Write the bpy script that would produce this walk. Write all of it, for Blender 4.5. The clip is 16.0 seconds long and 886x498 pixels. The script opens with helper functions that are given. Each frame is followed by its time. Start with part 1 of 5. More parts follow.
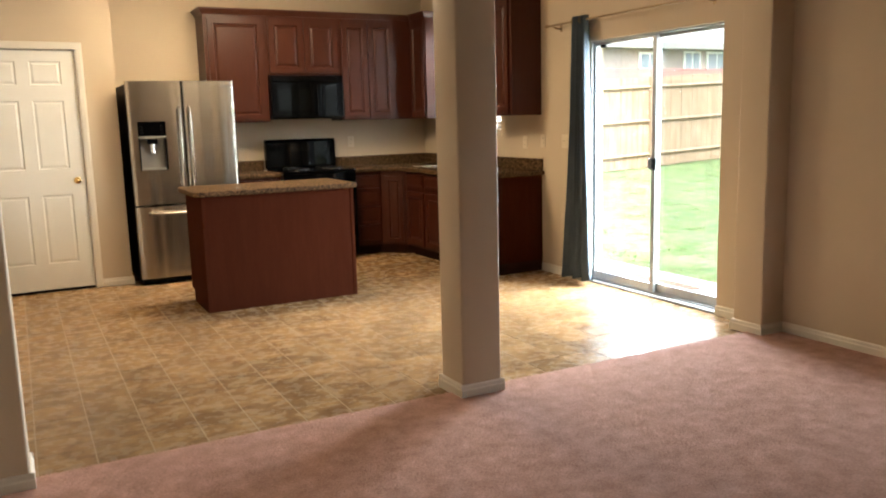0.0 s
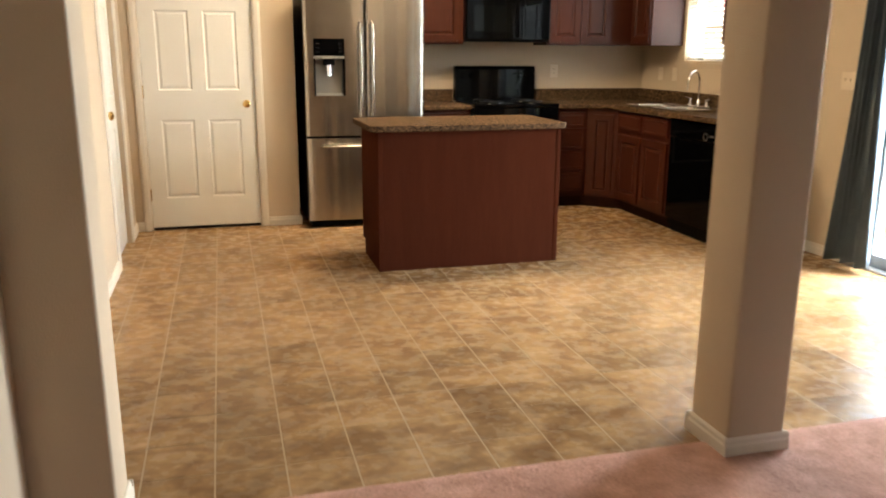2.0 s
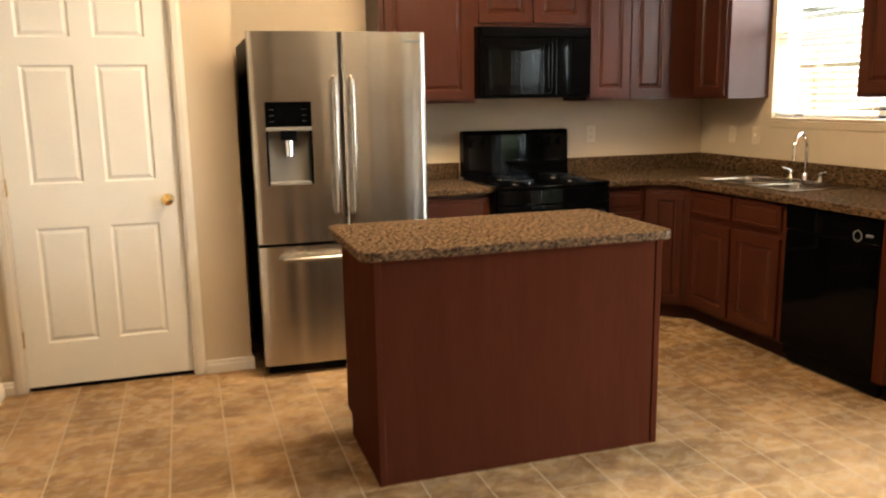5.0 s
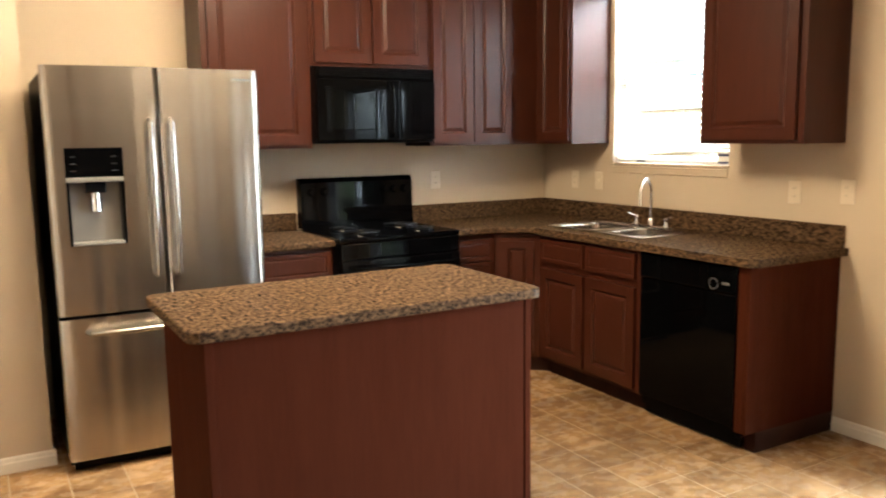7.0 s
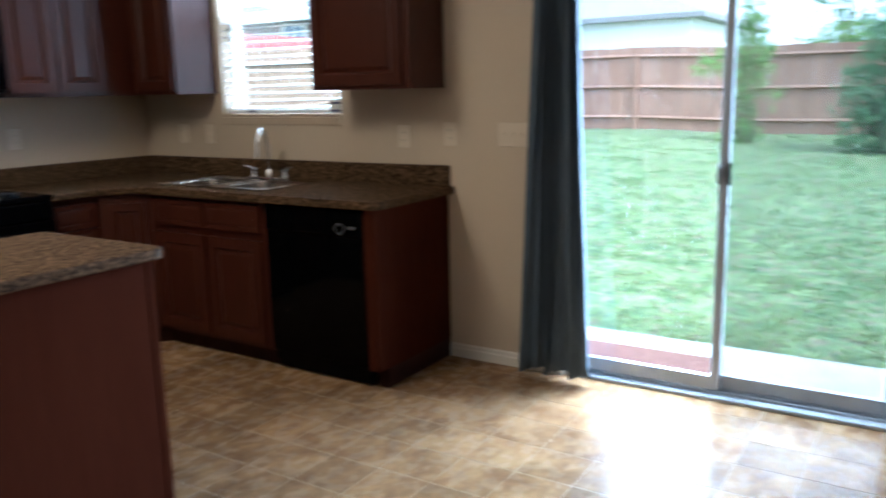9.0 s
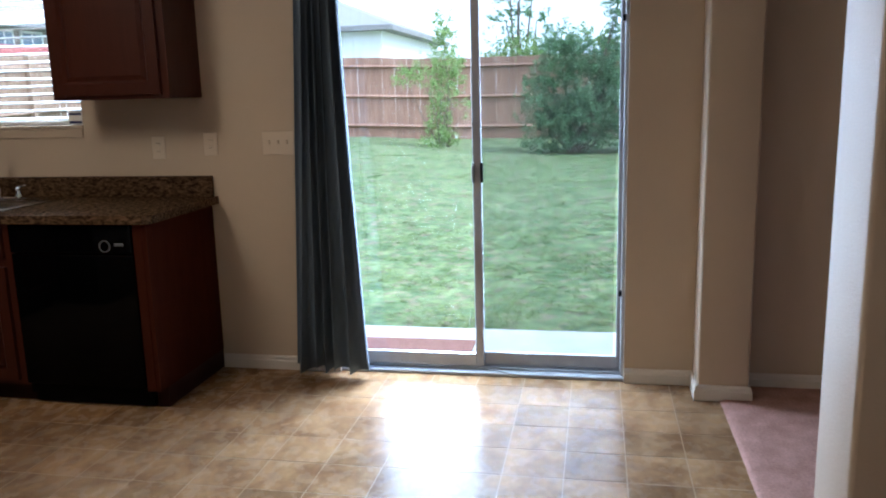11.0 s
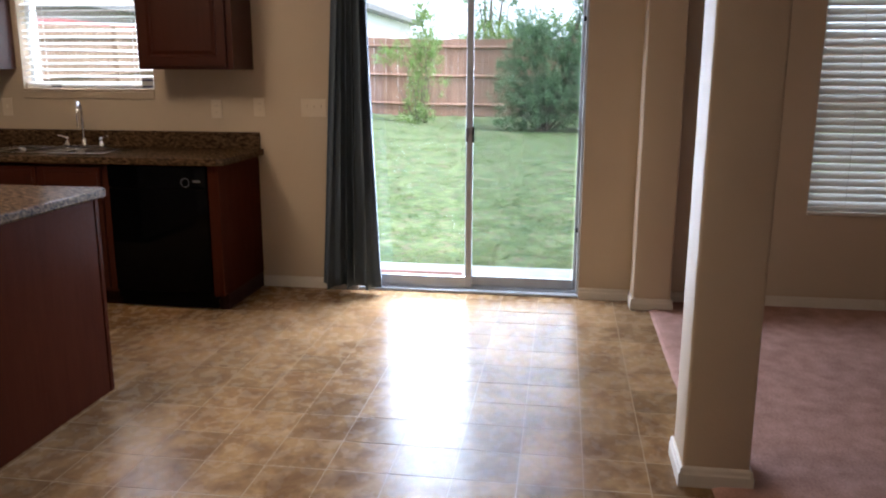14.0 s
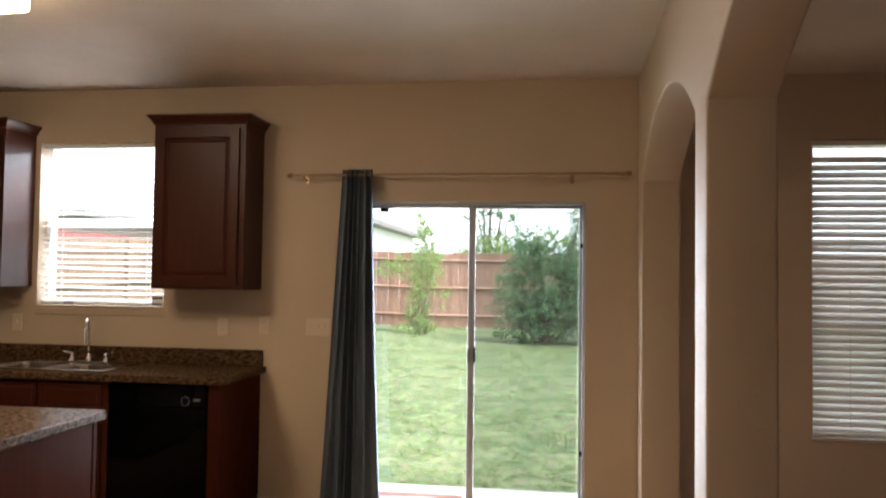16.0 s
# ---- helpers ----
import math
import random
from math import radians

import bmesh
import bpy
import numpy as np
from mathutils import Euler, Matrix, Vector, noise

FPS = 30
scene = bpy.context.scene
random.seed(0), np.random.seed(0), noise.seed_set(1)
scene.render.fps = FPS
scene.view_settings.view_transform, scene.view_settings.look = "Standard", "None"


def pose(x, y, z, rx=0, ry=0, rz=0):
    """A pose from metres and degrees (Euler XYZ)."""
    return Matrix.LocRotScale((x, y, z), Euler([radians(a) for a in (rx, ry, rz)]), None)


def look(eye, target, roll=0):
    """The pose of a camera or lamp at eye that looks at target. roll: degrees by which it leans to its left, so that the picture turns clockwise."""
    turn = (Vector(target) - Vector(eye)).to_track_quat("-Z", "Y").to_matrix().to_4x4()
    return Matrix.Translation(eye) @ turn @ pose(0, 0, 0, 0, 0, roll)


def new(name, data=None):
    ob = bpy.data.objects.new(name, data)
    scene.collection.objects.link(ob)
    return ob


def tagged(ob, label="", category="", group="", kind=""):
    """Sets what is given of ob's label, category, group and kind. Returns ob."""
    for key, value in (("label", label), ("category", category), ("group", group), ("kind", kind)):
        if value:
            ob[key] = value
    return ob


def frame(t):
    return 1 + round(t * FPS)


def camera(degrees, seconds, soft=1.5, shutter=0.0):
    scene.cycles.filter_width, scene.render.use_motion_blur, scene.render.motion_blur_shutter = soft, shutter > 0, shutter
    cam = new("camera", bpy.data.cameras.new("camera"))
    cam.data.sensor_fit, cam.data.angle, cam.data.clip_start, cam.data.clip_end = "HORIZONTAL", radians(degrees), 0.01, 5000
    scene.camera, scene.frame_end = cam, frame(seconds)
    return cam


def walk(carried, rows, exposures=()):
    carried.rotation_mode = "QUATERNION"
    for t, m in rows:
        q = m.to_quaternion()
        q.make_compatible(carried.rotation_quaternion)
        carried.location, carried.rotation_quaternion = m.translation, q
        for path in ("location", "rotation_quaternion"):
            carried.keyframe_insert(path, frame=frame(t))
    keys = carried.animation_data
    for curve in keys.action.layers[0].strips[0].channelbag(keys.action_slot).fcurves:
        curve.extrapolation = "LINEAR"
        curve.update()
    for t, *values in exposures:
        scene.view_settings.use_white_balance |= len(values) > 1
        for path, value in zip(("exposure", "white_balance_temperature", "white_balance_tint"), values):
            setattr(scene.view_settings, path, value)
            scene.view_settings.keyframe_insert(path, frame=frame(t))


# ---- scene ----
cam = camera(57.9, 16.0, 2.0, 0.5)
PATH = [
    (0, (0.373, 0.458, 1.392), (1.294, 2.204, 1.073), -1.5),
    (0.5, (0.522, 0.678, 1.36), (1.39, 2.444, 1.002), -0.4),
    (1, (0.624, 0.968, 1.332), (1.288, 2.812, 0.937), 1.4),
    (1.5, (0.644, 1.317, 1.338), (1.197, 3.185, 0.884), 1.2),
    (2, (0.65, 1.679, 1.345), (1.162, 3.552, 0.868), 0.3),
    (2.5, (0.642, 2.051, 1.362), (1.103, 3.937, 0.885), 0.9),
    (3, (0.549, 2.446, 1.407), (1.029, 4.333, 0.951), -0.5),
    (3.2, (0.576, 2.552, 1.409), (1.035, 4.444, 0.952), -1.2),
    (5.3, (0.972, 3.881, 1.453), (1.625, 5.742, 1.122), -0.4),
    (5.5, (0.994, 3.973, 1.458), (1.686, 5.825, 1.156), -0.0),
    (6, (1.013, 4.057, 1.463), (1.774, 5.886, 1.192), -0.6),
    (6.5, (1.012, 4.087, 1.466), (1.858, 5.878, 1.194), -0.8),
    (7, (1.01, 4.111, 1.463), (2.0, 5.827, 1.187), -0.8),
    (7.5, (1.011, 4.105, 1.461), (2.116, 5.748, 1.179), -0.9),
    (8, (1.028, 4.12, 1.458), (2.278, 5.65, 1.147), -1.0),
    (8.5, (1.021, 4.147, 1.451), (2.414, 5.538, 1.1), -1.6),
    (9, (1.068, 4.265, 1.396), (2.724, 5.318, 1.009), -1.3),
    (9.5, (1.171, 4.378, 1.378), (2.972, 5.158, 0.996), -2.3),
    (10, (1.048, 4.529, 1.402), (2.912, 5.136, 1.006), -1.1),
    (10.2, (1.012, 4.513, 1.397), (2.906, 5.019, 1.003), -1.9),
    (12.3, (0.151, 4.599, 1.413), (2.086, 4.902, 1.007), -1.5),
    (12.5, (0.048, 4.616, 1.399), (1.978, 4.906, 0.963), -1.9),
    (13, (-0.145, 4.588, 1.403), (1.775, 4.852, 0.91), -1.6),
    (13.5, (-0.29, 4.532, 1.386), (1.637, 4.777, 0.91), -0.2),
    (14, (-0.399, 4.509, 1.401), (1.533, 4.794, 0.97), 0.2),
    (14.5, (-0.418, 4.504, 1.417), (1.524, 4.844, 1.079), 0.2),
    (15, (-0.435, 4.518, 1.427), (1.522, 4.881, 1.236), 0.3),
    (15.5, (-0.432, 4.522, 1.451), (1.54, 4.853, 1.41), 0.6),
    (16, (-0.44, 4.518, 1.485), (1.536, 4.812, 1.565), 0.8),
]
EXPOSURES = [(0.0, 2.86, 6450, 10), (3.0, 2.97, 6600, 11), (5.5, 3.0, 6800, 12), (7.0, 3.34, 6100, 11), (7.5, 3.44, 5800, 10), (8.0, 3.35, 5600, 9), (8.5, 3.02, 5250, 8), (9.0, 1.96, 4800, 9), (9.5, 1.70, 4650, 10), (10.0, 1.50, 4750, 11), (12.5, 1.65, 5450, 20), (14.5, 1.68, 5850, 20), (16.0, 1.76, 6350, 20)]
walk(cam, [(t, look(eye, target, roll)) for t, eye, target, roll in PATH], EXPOSURES)

# ---- light and exposure ----


def daylight():
    world = bpy.data.worlds.new("sky")
    scene.world = world
    world.use_nodes = True
    nt = world.node_tree
    sky = nt.nodes.new("ShaderNodeTexSky")
    sky.sky_type, sky.sun_disc = "NISHITA", False
    sky.sun_elevation, sky.sun_rotation = radians(48), radians(200)
    sky.dust_density, sky.air_density, sky.ozone_density = 6.0, 1.0, 1.0
    # a thin layer of cloud over the whole sky
    cloud, ramp, blend = (nt.nodes.new("ShaderNode" + n) for n in ("TexNoise", "ValToRGB", "Mix"))
    cloud.inputs["Scale"].default_value, cloud.inputs["Detail"].default_value = 2.2, 6.0
    ramp.color_ramp.elements[0].color, ramp.color_ramp.elements[1].color = (0.62, 0.62, 0.62, 1), (0.92, 0.92, 0.92, 1)
    blend.data_type = "RGBA"
    blend.inputs[7].default_value = (7.4, 7.9, 8.4, 1)
    nt.links.new(cloud.outputs["Fac"], ramp.inputs[0])
    nt.links.new(ramp.outputs[0], blend.inputs[0])
    nt.links.new(sky.outputs[0], blend.inputs[6])
    nt.links.new(blend.outputs[2], nt.nodes["Background"].inputs[0])
    nt.nodes["Background"].inputs[1].default_value = SKY
    sun = bpy.data.lights.new("sun", "SUN")
    sun.energy, sun.angle, sun.color = 2.15, radians(15), (1.0, 0.96, 0.9)
    new("sun", sun).matrix_world = look((-10, -20, 25), (0, 0, 0))
    # the sky's light in the two windows
    for y, z, w, h, watts in ((7.6, 1.84, 0.88, 1.06, 3.0), (2.3, 1.48, 1.48, 1.72, 0.8)):
        sky_lamp(Matrix.Translation((4.77, y, z)) @ Matrix.Rotation(radians(90), 4, "Y"), h, w, watts)
    # in the two leaves of the patio door, one behind an insect screen: it falls slanting from above the fence
    for y, w, watts in ((5.375, 0.50, 25.0), (4.73, 0.66, 8.0)):
        for k in range(4):
            sky_lamp(Matrix.Translation((4.86, y, 0.28 + 0.48 * k)) @ Matrix.Rotation(radians(66), 4, "Y"), 0.46, w, watts / 4, 140)
    # the high sky over the sink window, which falls on the slats of its blind
    sky_lamp(Matrix.Translation((5.25, 7.6, 2.75)) @ Matrix.Rotation(radians(42), 4, "Y"), 0.7, 0.9, 85.0)


def sky_lamp(m, height, width, watts, spread=180):
    pane = bpy.data.lights.new("sky_opening", "AREA")
    pane.shape, pane.size, pane.size_y, pane.energy, pane.color = "RECTANGLE", height, width, watts, (0.85, 0.94, 1.0)
    pane.spread = radians(spread)
    new("sky_opening", pane).matrix_world = m


SKY = 0.15
daylight()

# ---- helpers of this scene ----
PLACE = {}


def thing(name, at, label, category, group="", kind=""):
    ob = new(name)
    ob.empty_display_size = 0.1
    ob.location = at
    PLACE[ob] = Vector(at)
    return tagged(ob, label, category, group, kind)


def finish(bm, material, name, smooth=False):
    bmesh.ops.recalc_face_normals(bm, faces=bm.faces)
    me = bpy.data.meshes.new(name)
    if smooth:
        for f in bm.faces:
            f.smooth = True
    bm.to_mesh(me)
    bm.free()
    me.materials.append(material)
    if smooth:
        me.set_sharp_from_angle(angle=radians(35))
    return me


def part(name, bm, material, parent, label="", smooth=False):
    """One mesh, given in world metres, as a part of a thing or of a part."""
    at = PLACE[parent]
    bmesh.ops.translate(bm, verts=bm.verts, vec=-at)
    ob = new(name, finish(bm, material, name, smooth))
    ob.parent = parent
    PLACE[ob] = at
    return tagged(ob, label)


def solid(name, bm, material, label="", category="", group="", kind="", smooth=False, at=None):
    """One mesh as a thing of its own; its origin lies at its base."""
    if at is None:
        lo = [min(v.co[i] for v in bm.verts) for i in range(3)]
        hi = [max(v.co[i] for v in bm.verts) for i in range(3)]
        at = ((lo[0] + hi[0]) / 2, (lo[1] + hi[1]) / 2, lo[2])
    at = Vector(at)
    bmesh.ops.translate(bm, verts=bm.verts, vec=-at)
    ob = new(name, finish(bm, material, name, smooth))
    ob.location = at
    PLACE[ob] = at
    return tagged(ob, label, category, group, kind)


def box(x0, x1, y0, y1, z0, z1, bevel=0.0, seg=1, bm=None):
    out = bm or bmesh.new()
    tmp = bmesh.new()
    bmesh.ops.create_cube(tmp, size=1)
    for v in tmp.verts:
        v.co = Vector((x0 + (v.co.x + 0.5) * (x1 - x0), y0 + (v.co.y + 0.5) * (y1 - y0), z0 + (v.co.z + 0.5) * (z1 - z0)))
    if bevel:
        bmesh.ops.bevel(tmp, geom=tmp.edges[:], offset=bevel, segments=seg, profile=0.5, affect="EDGES")
    return merge(out, tmp)


def merge(out, tmp, m=None):
    if m is not None:
        bmesh.ops.transform(tmp, matrix=m, verts=tmp.verts)
    me = bpy.data.meshes.new("tmp")
    tmp.to_mesh(me)
    tmp.free()
    out.from_mesh(me)
    bpy.data.meshes.remove(me)
    return out


def tube(points, radius, sides=10, bm=None, radii=None, cap=True):
    """A round bar along a line of points."""
    out = bm or bmesh.new()
    pts = [Vector(p) for p in points]
    rings = []
    for i, p in enumerate(pts):
        d = (pts[min(i + 1, len(pts) - 1)] - pts[max(i - 1, 0)]).normalized()
        side = d.cross(Vector((0, 0, 1)) if abs(d.z) < 0.9 else Vector((0, 1, 0))).normalized()
        up = side.cross(d)
        r = radii[i] if radii else radius
        rings.append([out.verts.new(p + r * (math.cos(a) * side + math.sin(a) * up)) for a in (2 * math.pi * k / sides for k in range(sides))])
    for a, b in zip(rings, rings[1:]):
        for k in range(sides):
            out.faces.new((a[k], a[(k + 1) % sides], b[(k + 1) % sides], b[k]))
    if cap:
        out.faces.new(rings[0][::-1])
        out.faces.new(rings[-1])
    return out


def prism(outline, z0, z1, bevel=0.0, seg=2, bm=None):
    """A flat shape in x and y, from z0 up to z1."""
    out = bm or bmesh.new()
    tmp = bmesh.new()
    face = tmp.faces.new([tmp.verts.new((x, y, z0)) for x, y in outline])
    top = bmesh.ops.extrude_face_region(tmp, geom=[face])["geom"]
    bmesh.ops.translate(tmp, vec=(0, 0, z1 - z0), verts=[v for v in top if isinstance(v, bmesh.types.BMVert)])
    if bevel:
        flat = [e for e in tmp.edges if abs(e.verts[0].co.z - e.verts[1].co.z) < 1e-6]
        bmesh.ops.bevel(tmp, geom=flat, offset=bevel, segments=seg, profile=0.5, affect="EDGES")
    return merge(out, tmp)


def panelled(w, h, t, panels, border, depth=0.008, lift=0.005, slope=0.014, bevel=0.003):
    """A door leaf that faces -y, its lower left corner at the origin, with raised panels (x0, x1, z0, z1)."""
    bm = bmesh.new()
    xs = sorted({0, w, *(p[0] for p in panels), *(p[1] for p in panels)})
    zs = sorted({0, h, *(p[2] for p in panels), *(p[3] for p in panels)})
    grid = [[bm.verts.new((x, 0, z)) for x in xs] for z in zs]
    chosen = []
    for j in range(len(zs) - 1):
        for i in range(len(xs) - 1):
            f = bm.faces.new((grid[j][i], grid[j][i + 1], grid[j + 1][i + 1], grid[j + 1][i]))
            cx, cz = (xs[i] + xs[i + 1]) / 2, (zs[j] + zs[j + 1]) / 2
            if any(p[0] < cx < p[1] and p[2] < cz < p[3] for p in panels):
                chosen.append(f)
    rim = [e for e in bm.edges if e.is_boundary]
    back = bmesh.ops.extrude_edge_only(bm, edges=rim)["geom"]
    verts = [v for v in back if isinstance(v, bmesh.types.BMVert)]
    bmesh.ops.translate(bm, vec=(0, t, 0), verts=verts)
    bmesh.ops.contextual_create(bm, geom=[e for e in back if isinstance(e, bmesh.types.BMEdge)])
    bmesh.ops.recalc_face_normals(bm, faces=bm.faces)
    for f in chosen:
        bmesh.ops.inset_individual(bm, faces=[f], thickness=slope * 0.6, depth=-depth)
        bmesh.ops.inset_individual(bm, faces=[f], thickness=border, depth=0)
        bmesh.ops.inset_individual(bm, faces=[f], thickness=slope, depth=lift)
    return bm


# ---- materials ----
def material(name, colour, rough=0.5, metal=0.0, second=None, scale=3.0, detail=6.0, stretch=(1, 1, 1), bump=0.0, bump_scale=200.0,
             spread=(0.35, 0.65), coat=0.0, rough2=None, each=0.0, spec=0.5, bump2=0.0, bump2_scale=8.0, speck=None, speck_scale=60.0, warp=0.0, fine=0.0, fine_scale=30.0, brushed=0.0):
    m = bpy.data.materials.new(name)
    m.use_nodes = True
    nt = m.node_tree
    b = nt.nodes["Principled BSDF"]
    b.inputs["Roughness"].default_value, b.inputs["Metallic"].default_value = rough, metal
    b.inputs["Coat Weight"].default_value, b.inputs["Coat Roughness"].default_value = coat, 0.26
    b.inputs["Specular IOR Level"].default_value = spec
    link, node = nt.links.new, nt.nodes.new
    geo = node("ShaderNodeNewGeometry")
    mapping = node("ShaderNodeMapping")
    mapping.inputs["Scale"].default_value = stretch
    link(geo.outputs["Position"], mapping.inputs["Vector"])

    def noise_of(s, d=detail):
        n = node("ShaderNodeTexNoise")
        n.inputs["Scale"].default_value, n.inputs["Detail"].default_value = s, d
        link(mapping.outputs[0], n.inputs["Vector"])
        return n

    mix = node("ShaderNodeValToRGB")
    mix.color_ramp.elements[0].position, mix.color_ramp.elements[1].position = spread
    mix.color_ramp.elements[0].color = (*colour, 1)
    mix.color_ramp.elements[1].color = (*(second or [c * 1.12 for c in colour]), 1)
    main = noise_of(scale)
    main.inputs["Distortion"].default_value = warp
    link(main.outputs["Fac"], mix.inputs[0])
    out = mix.outputs[0]
    if speck:
        n = noise_of(speck_scale, 3.0)
        ramp = node("ShaderNodeValToRGB")
        ramp.color_ramp.elements[0].position, ramp.color_ramp.elements[1].position = 0.52, 0.62
        link(n.outputs["Fac"], ramp.inputs[0])
        blend = node("ShaderNodeMix")
        blend.data_type = "RGBA"
        link(ramp.outputs[0], blend.inputs[0])
        link(out, blend.inputs[6])
        blend.inputs[7].default_value = (*speck, 1)
        out = blend.outputs[2]
    if brushed:
        tangent = node("ShaderNodeTangent")
        tangent.direction_type, tangent.axis = "RADIAL", "Z"
        b.inputs["Anisotropic"].default_value, b.inputs["Anisotropic Rotation"].default_value = brushed, 0.25
        link(tangent.outputs[0], b.inputs["Tangent"])
    if fine:
        grain = node("ShaderNodeMapRange")
        grain.inputs["From Min"].default_value, grain.inputs["From Max"].default_value = 0.3, 0.7
        grain.inputs["To Min"].default_value, grain.inputs["To Max"].default_value = 1 - fine, 1 + fine
        link(noise_of(fine_scale, 5.0).outputs["Fac"], grain.inputs["Value"])
        shade = node("ShaderNodeHueSaturation")
        link(out, shade.inputs["Color"])
        link(grain.outputs[0], shade.inputs["Value"])
        out = shade.outputs[0]
    if each:
        info = node("ShaderNodeObjectInfo")
        isl = node("ShaderNodeMath")
        isl.operation = "ADD"
        link(info.outputs["Random"], isl.inputs[0])
        link(geo.outputs["Random Per Island"], isl.inputs[1])
        span = node("ShaderNodeMapRange")
        span.inputs["From Max"].default_value = 2.0
        span.inputs["To Min"].default_value, span.inputs["To Max"].default_value = 1 - each, 1 + each
        link(isl.outputs[0], span.inputs["Value"])
        hsv = node("ShaderNodeHueSaturation")
        link(out, hsv.inputs["Color"])
        link(span.outputs[0], hsv.inputs["Value"])
        out = hsv.outputs[0]
    link(out, b.inputs["Base Color"])
    if rough2 is not None:
        span = node("ShaderNodeMapRange")
        span.inputs["From Min"].default_value, span.inputs["From Max"].default_value = 0.3, 0.7
        span.inputs["To Min"].default_value, span.inputs["To Max"].default_value = rough, rough2
        link(noise_of(scale * 2.3).outputs["Fac"], span.inputs["Value"])
        link(span.outputs[0], b.inputs["Roughness"])
    last = None
    for strength, s in ((bump2, bump2_scale), (bump, bump_scale)):
        if strength:
            bn = node("ShaderNodeBump")
            bn.inputs["Strength"].default_value, bn.inputs["Distance"].default_value = strength, 0.004
            link(noise_of(s, 3.0).outputs["Fac"], bn.inputs["Height"])
            if last:
                link(last.outputs[0], bn.inputs["Normal"])
            last = bn
    if last:
        link(last.outputs[0], b.inputs["Normal"])
    return m


def wavy(m, stretch, strength):
    """Long shallow waves in sheet metal."""
    nt = m.node_tree
    geo, mapping, swell, bn = (nt.nodes.new("ShaderNode" + n) for n in ("NewGeometry", "Mapping", "TexNoise", "Bump"))
    mapping.inputs["Scale"].default_value = stretch
    swell.inputs["Scale"].default_value, swell.inputs["Detail"].default_value = 1.0, 1.0
    bn.inputs["Strength"].default_value, bn.inputs["Distance"].default_value = strength, 0.02
    nt.links.new(geo.outputs["Position"], mapping.inputs["Vector"])
    nt.links.new(mapping.outputs[0], swell.inputs["Vector"])
    nt.links.new(swell.outputs["Fac"], bn.inputs["Height"])
    nt.links.new(bn.outputs[0], nt.nodes["Principled BSDF"].inputs["Normal"])


def translucent(m, share, colour):
    """Lets part of the light through a thin sheet (a leaf, a vinyl slat)."""
    nt = m.node_tree
    through_bsdf, mixer = nt.nodes.new("ShaderNodeBsdfTranslucent"), nt.nodes.new("ShaderNodeMixShader")
    through_bsdf.inputs[0].default_value = (*colour, 1)
    mixer.inputs[0].default_value = share
    nt.links.new(nt.nodes["Principled BSDF"].outputs[0], mixer.inputs[1])
    nt.links.new(through_bsdf.outputs[0], mixer.inputs[2])
    nt.links.new(mixer.outputs[0], nt.nodes["Material Output"].inputs[0])


def glass_material(name, tint=(0.94, 0.97, 0.96), net=0.0):
    m = bpy.data.materials.new(name)
    m.use_nodes = True
    nt = m.node_tree
    nt.nodes.remove(nt.nodes["Principled BSDF"])
    clear, gloss, mixer = (nt.nodes.new("ShaderNode" + n) for n in ("BsdfTransparent", "BsdfGlossy", "MixShader"))
    clear.inputs[0].default_value = (*tint, 1)
    gloss.inputs["Roughness"].default_value = 0.02
    mixer.inputs[0].default_value = 0.05
    nt.links.new(clear.outputs[0], mixer.inputs[1])
    nt.links.new(gloss.outputs[0], mixer.inputs[2])
    if net:
        thread = nt.nodes.new("ShaderNodeBsdfDiffuse")
        thread.inputs[0].default_value = (0.22, 0.23, 0.24, 1)
        nt.links.new(thread.outputs[0], mixer.inputs[2])
        mixer.inputs[0].default_value = net
    nt.links.new(mixer.outputs[0], nt.nodes["Material Output"].inputs[0])
    return m


def glow_material(name, colour, strength):
    m = bpy.data.materials.new(name)
    m.use_nodes = True
    b = m.node_tree.nodes["Principled BSDF"]
    b.inputs["Base Color"].default_value = (0.85, 0.83, 0.78, 1)
    b.inputs["Emission Color"].default_value, b.inputs["Emission Strength"].default_value = (*colour, 1), strength
    return m


PAINT = material("beige_wall_paint", (0.475, 0.378, 0.270), 0.55, second=(0.510, 0.410, 0.295), scale=1.2, bump=0.25, bump_scale=160, spec=0.3)
CEIL = material("textured_ceiling_paint", (0.535, 0.455, 0.360), 0.8, second=(0.585, 0.500, 0.400), scale=2, bump=0.5, bump_scale=120)
WHITE = material("white_gloss_paint", (0.67, 0.64, 0.58), 0.35, second=(0.70, 0.675, 0.62), scale=2.5, bump=0.05, bump_scale=90)
TRIM = material("white_trim_paint", (0.60, 0.545, 0.46), 0.38, second=(0.64, 0.585, 0.50), scale=4, rough2=0.5)
CHERRY = material("cherry_stained_wood", (0.0435, 0.0112, 0.0054), 0.32, second=(0.0495, 0.0130, 0.0064), scale=3.5, stretch=(5, 5, 0.5), bump=0.04,
                  bump_scale=60, spec=0.20, rough2=0.40, fine=0.06, fine_scale=14)
CHERRY_PANEL = material("cherry_veneer_panel", (0.0415, 0.0108, 0.0052), 0.5, second=(0.0475, 0.0126, 0.0062), scale=3.5, stretch=(5, 5, 0.5), bump=0.04,
                        bump_scale=60, spec=0.0, coat=0.03, fine=0.06, fine_scale=14)
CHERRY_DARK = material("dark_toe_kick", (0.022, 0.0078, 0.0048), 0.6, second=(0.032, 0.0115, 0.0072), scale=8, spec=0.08)
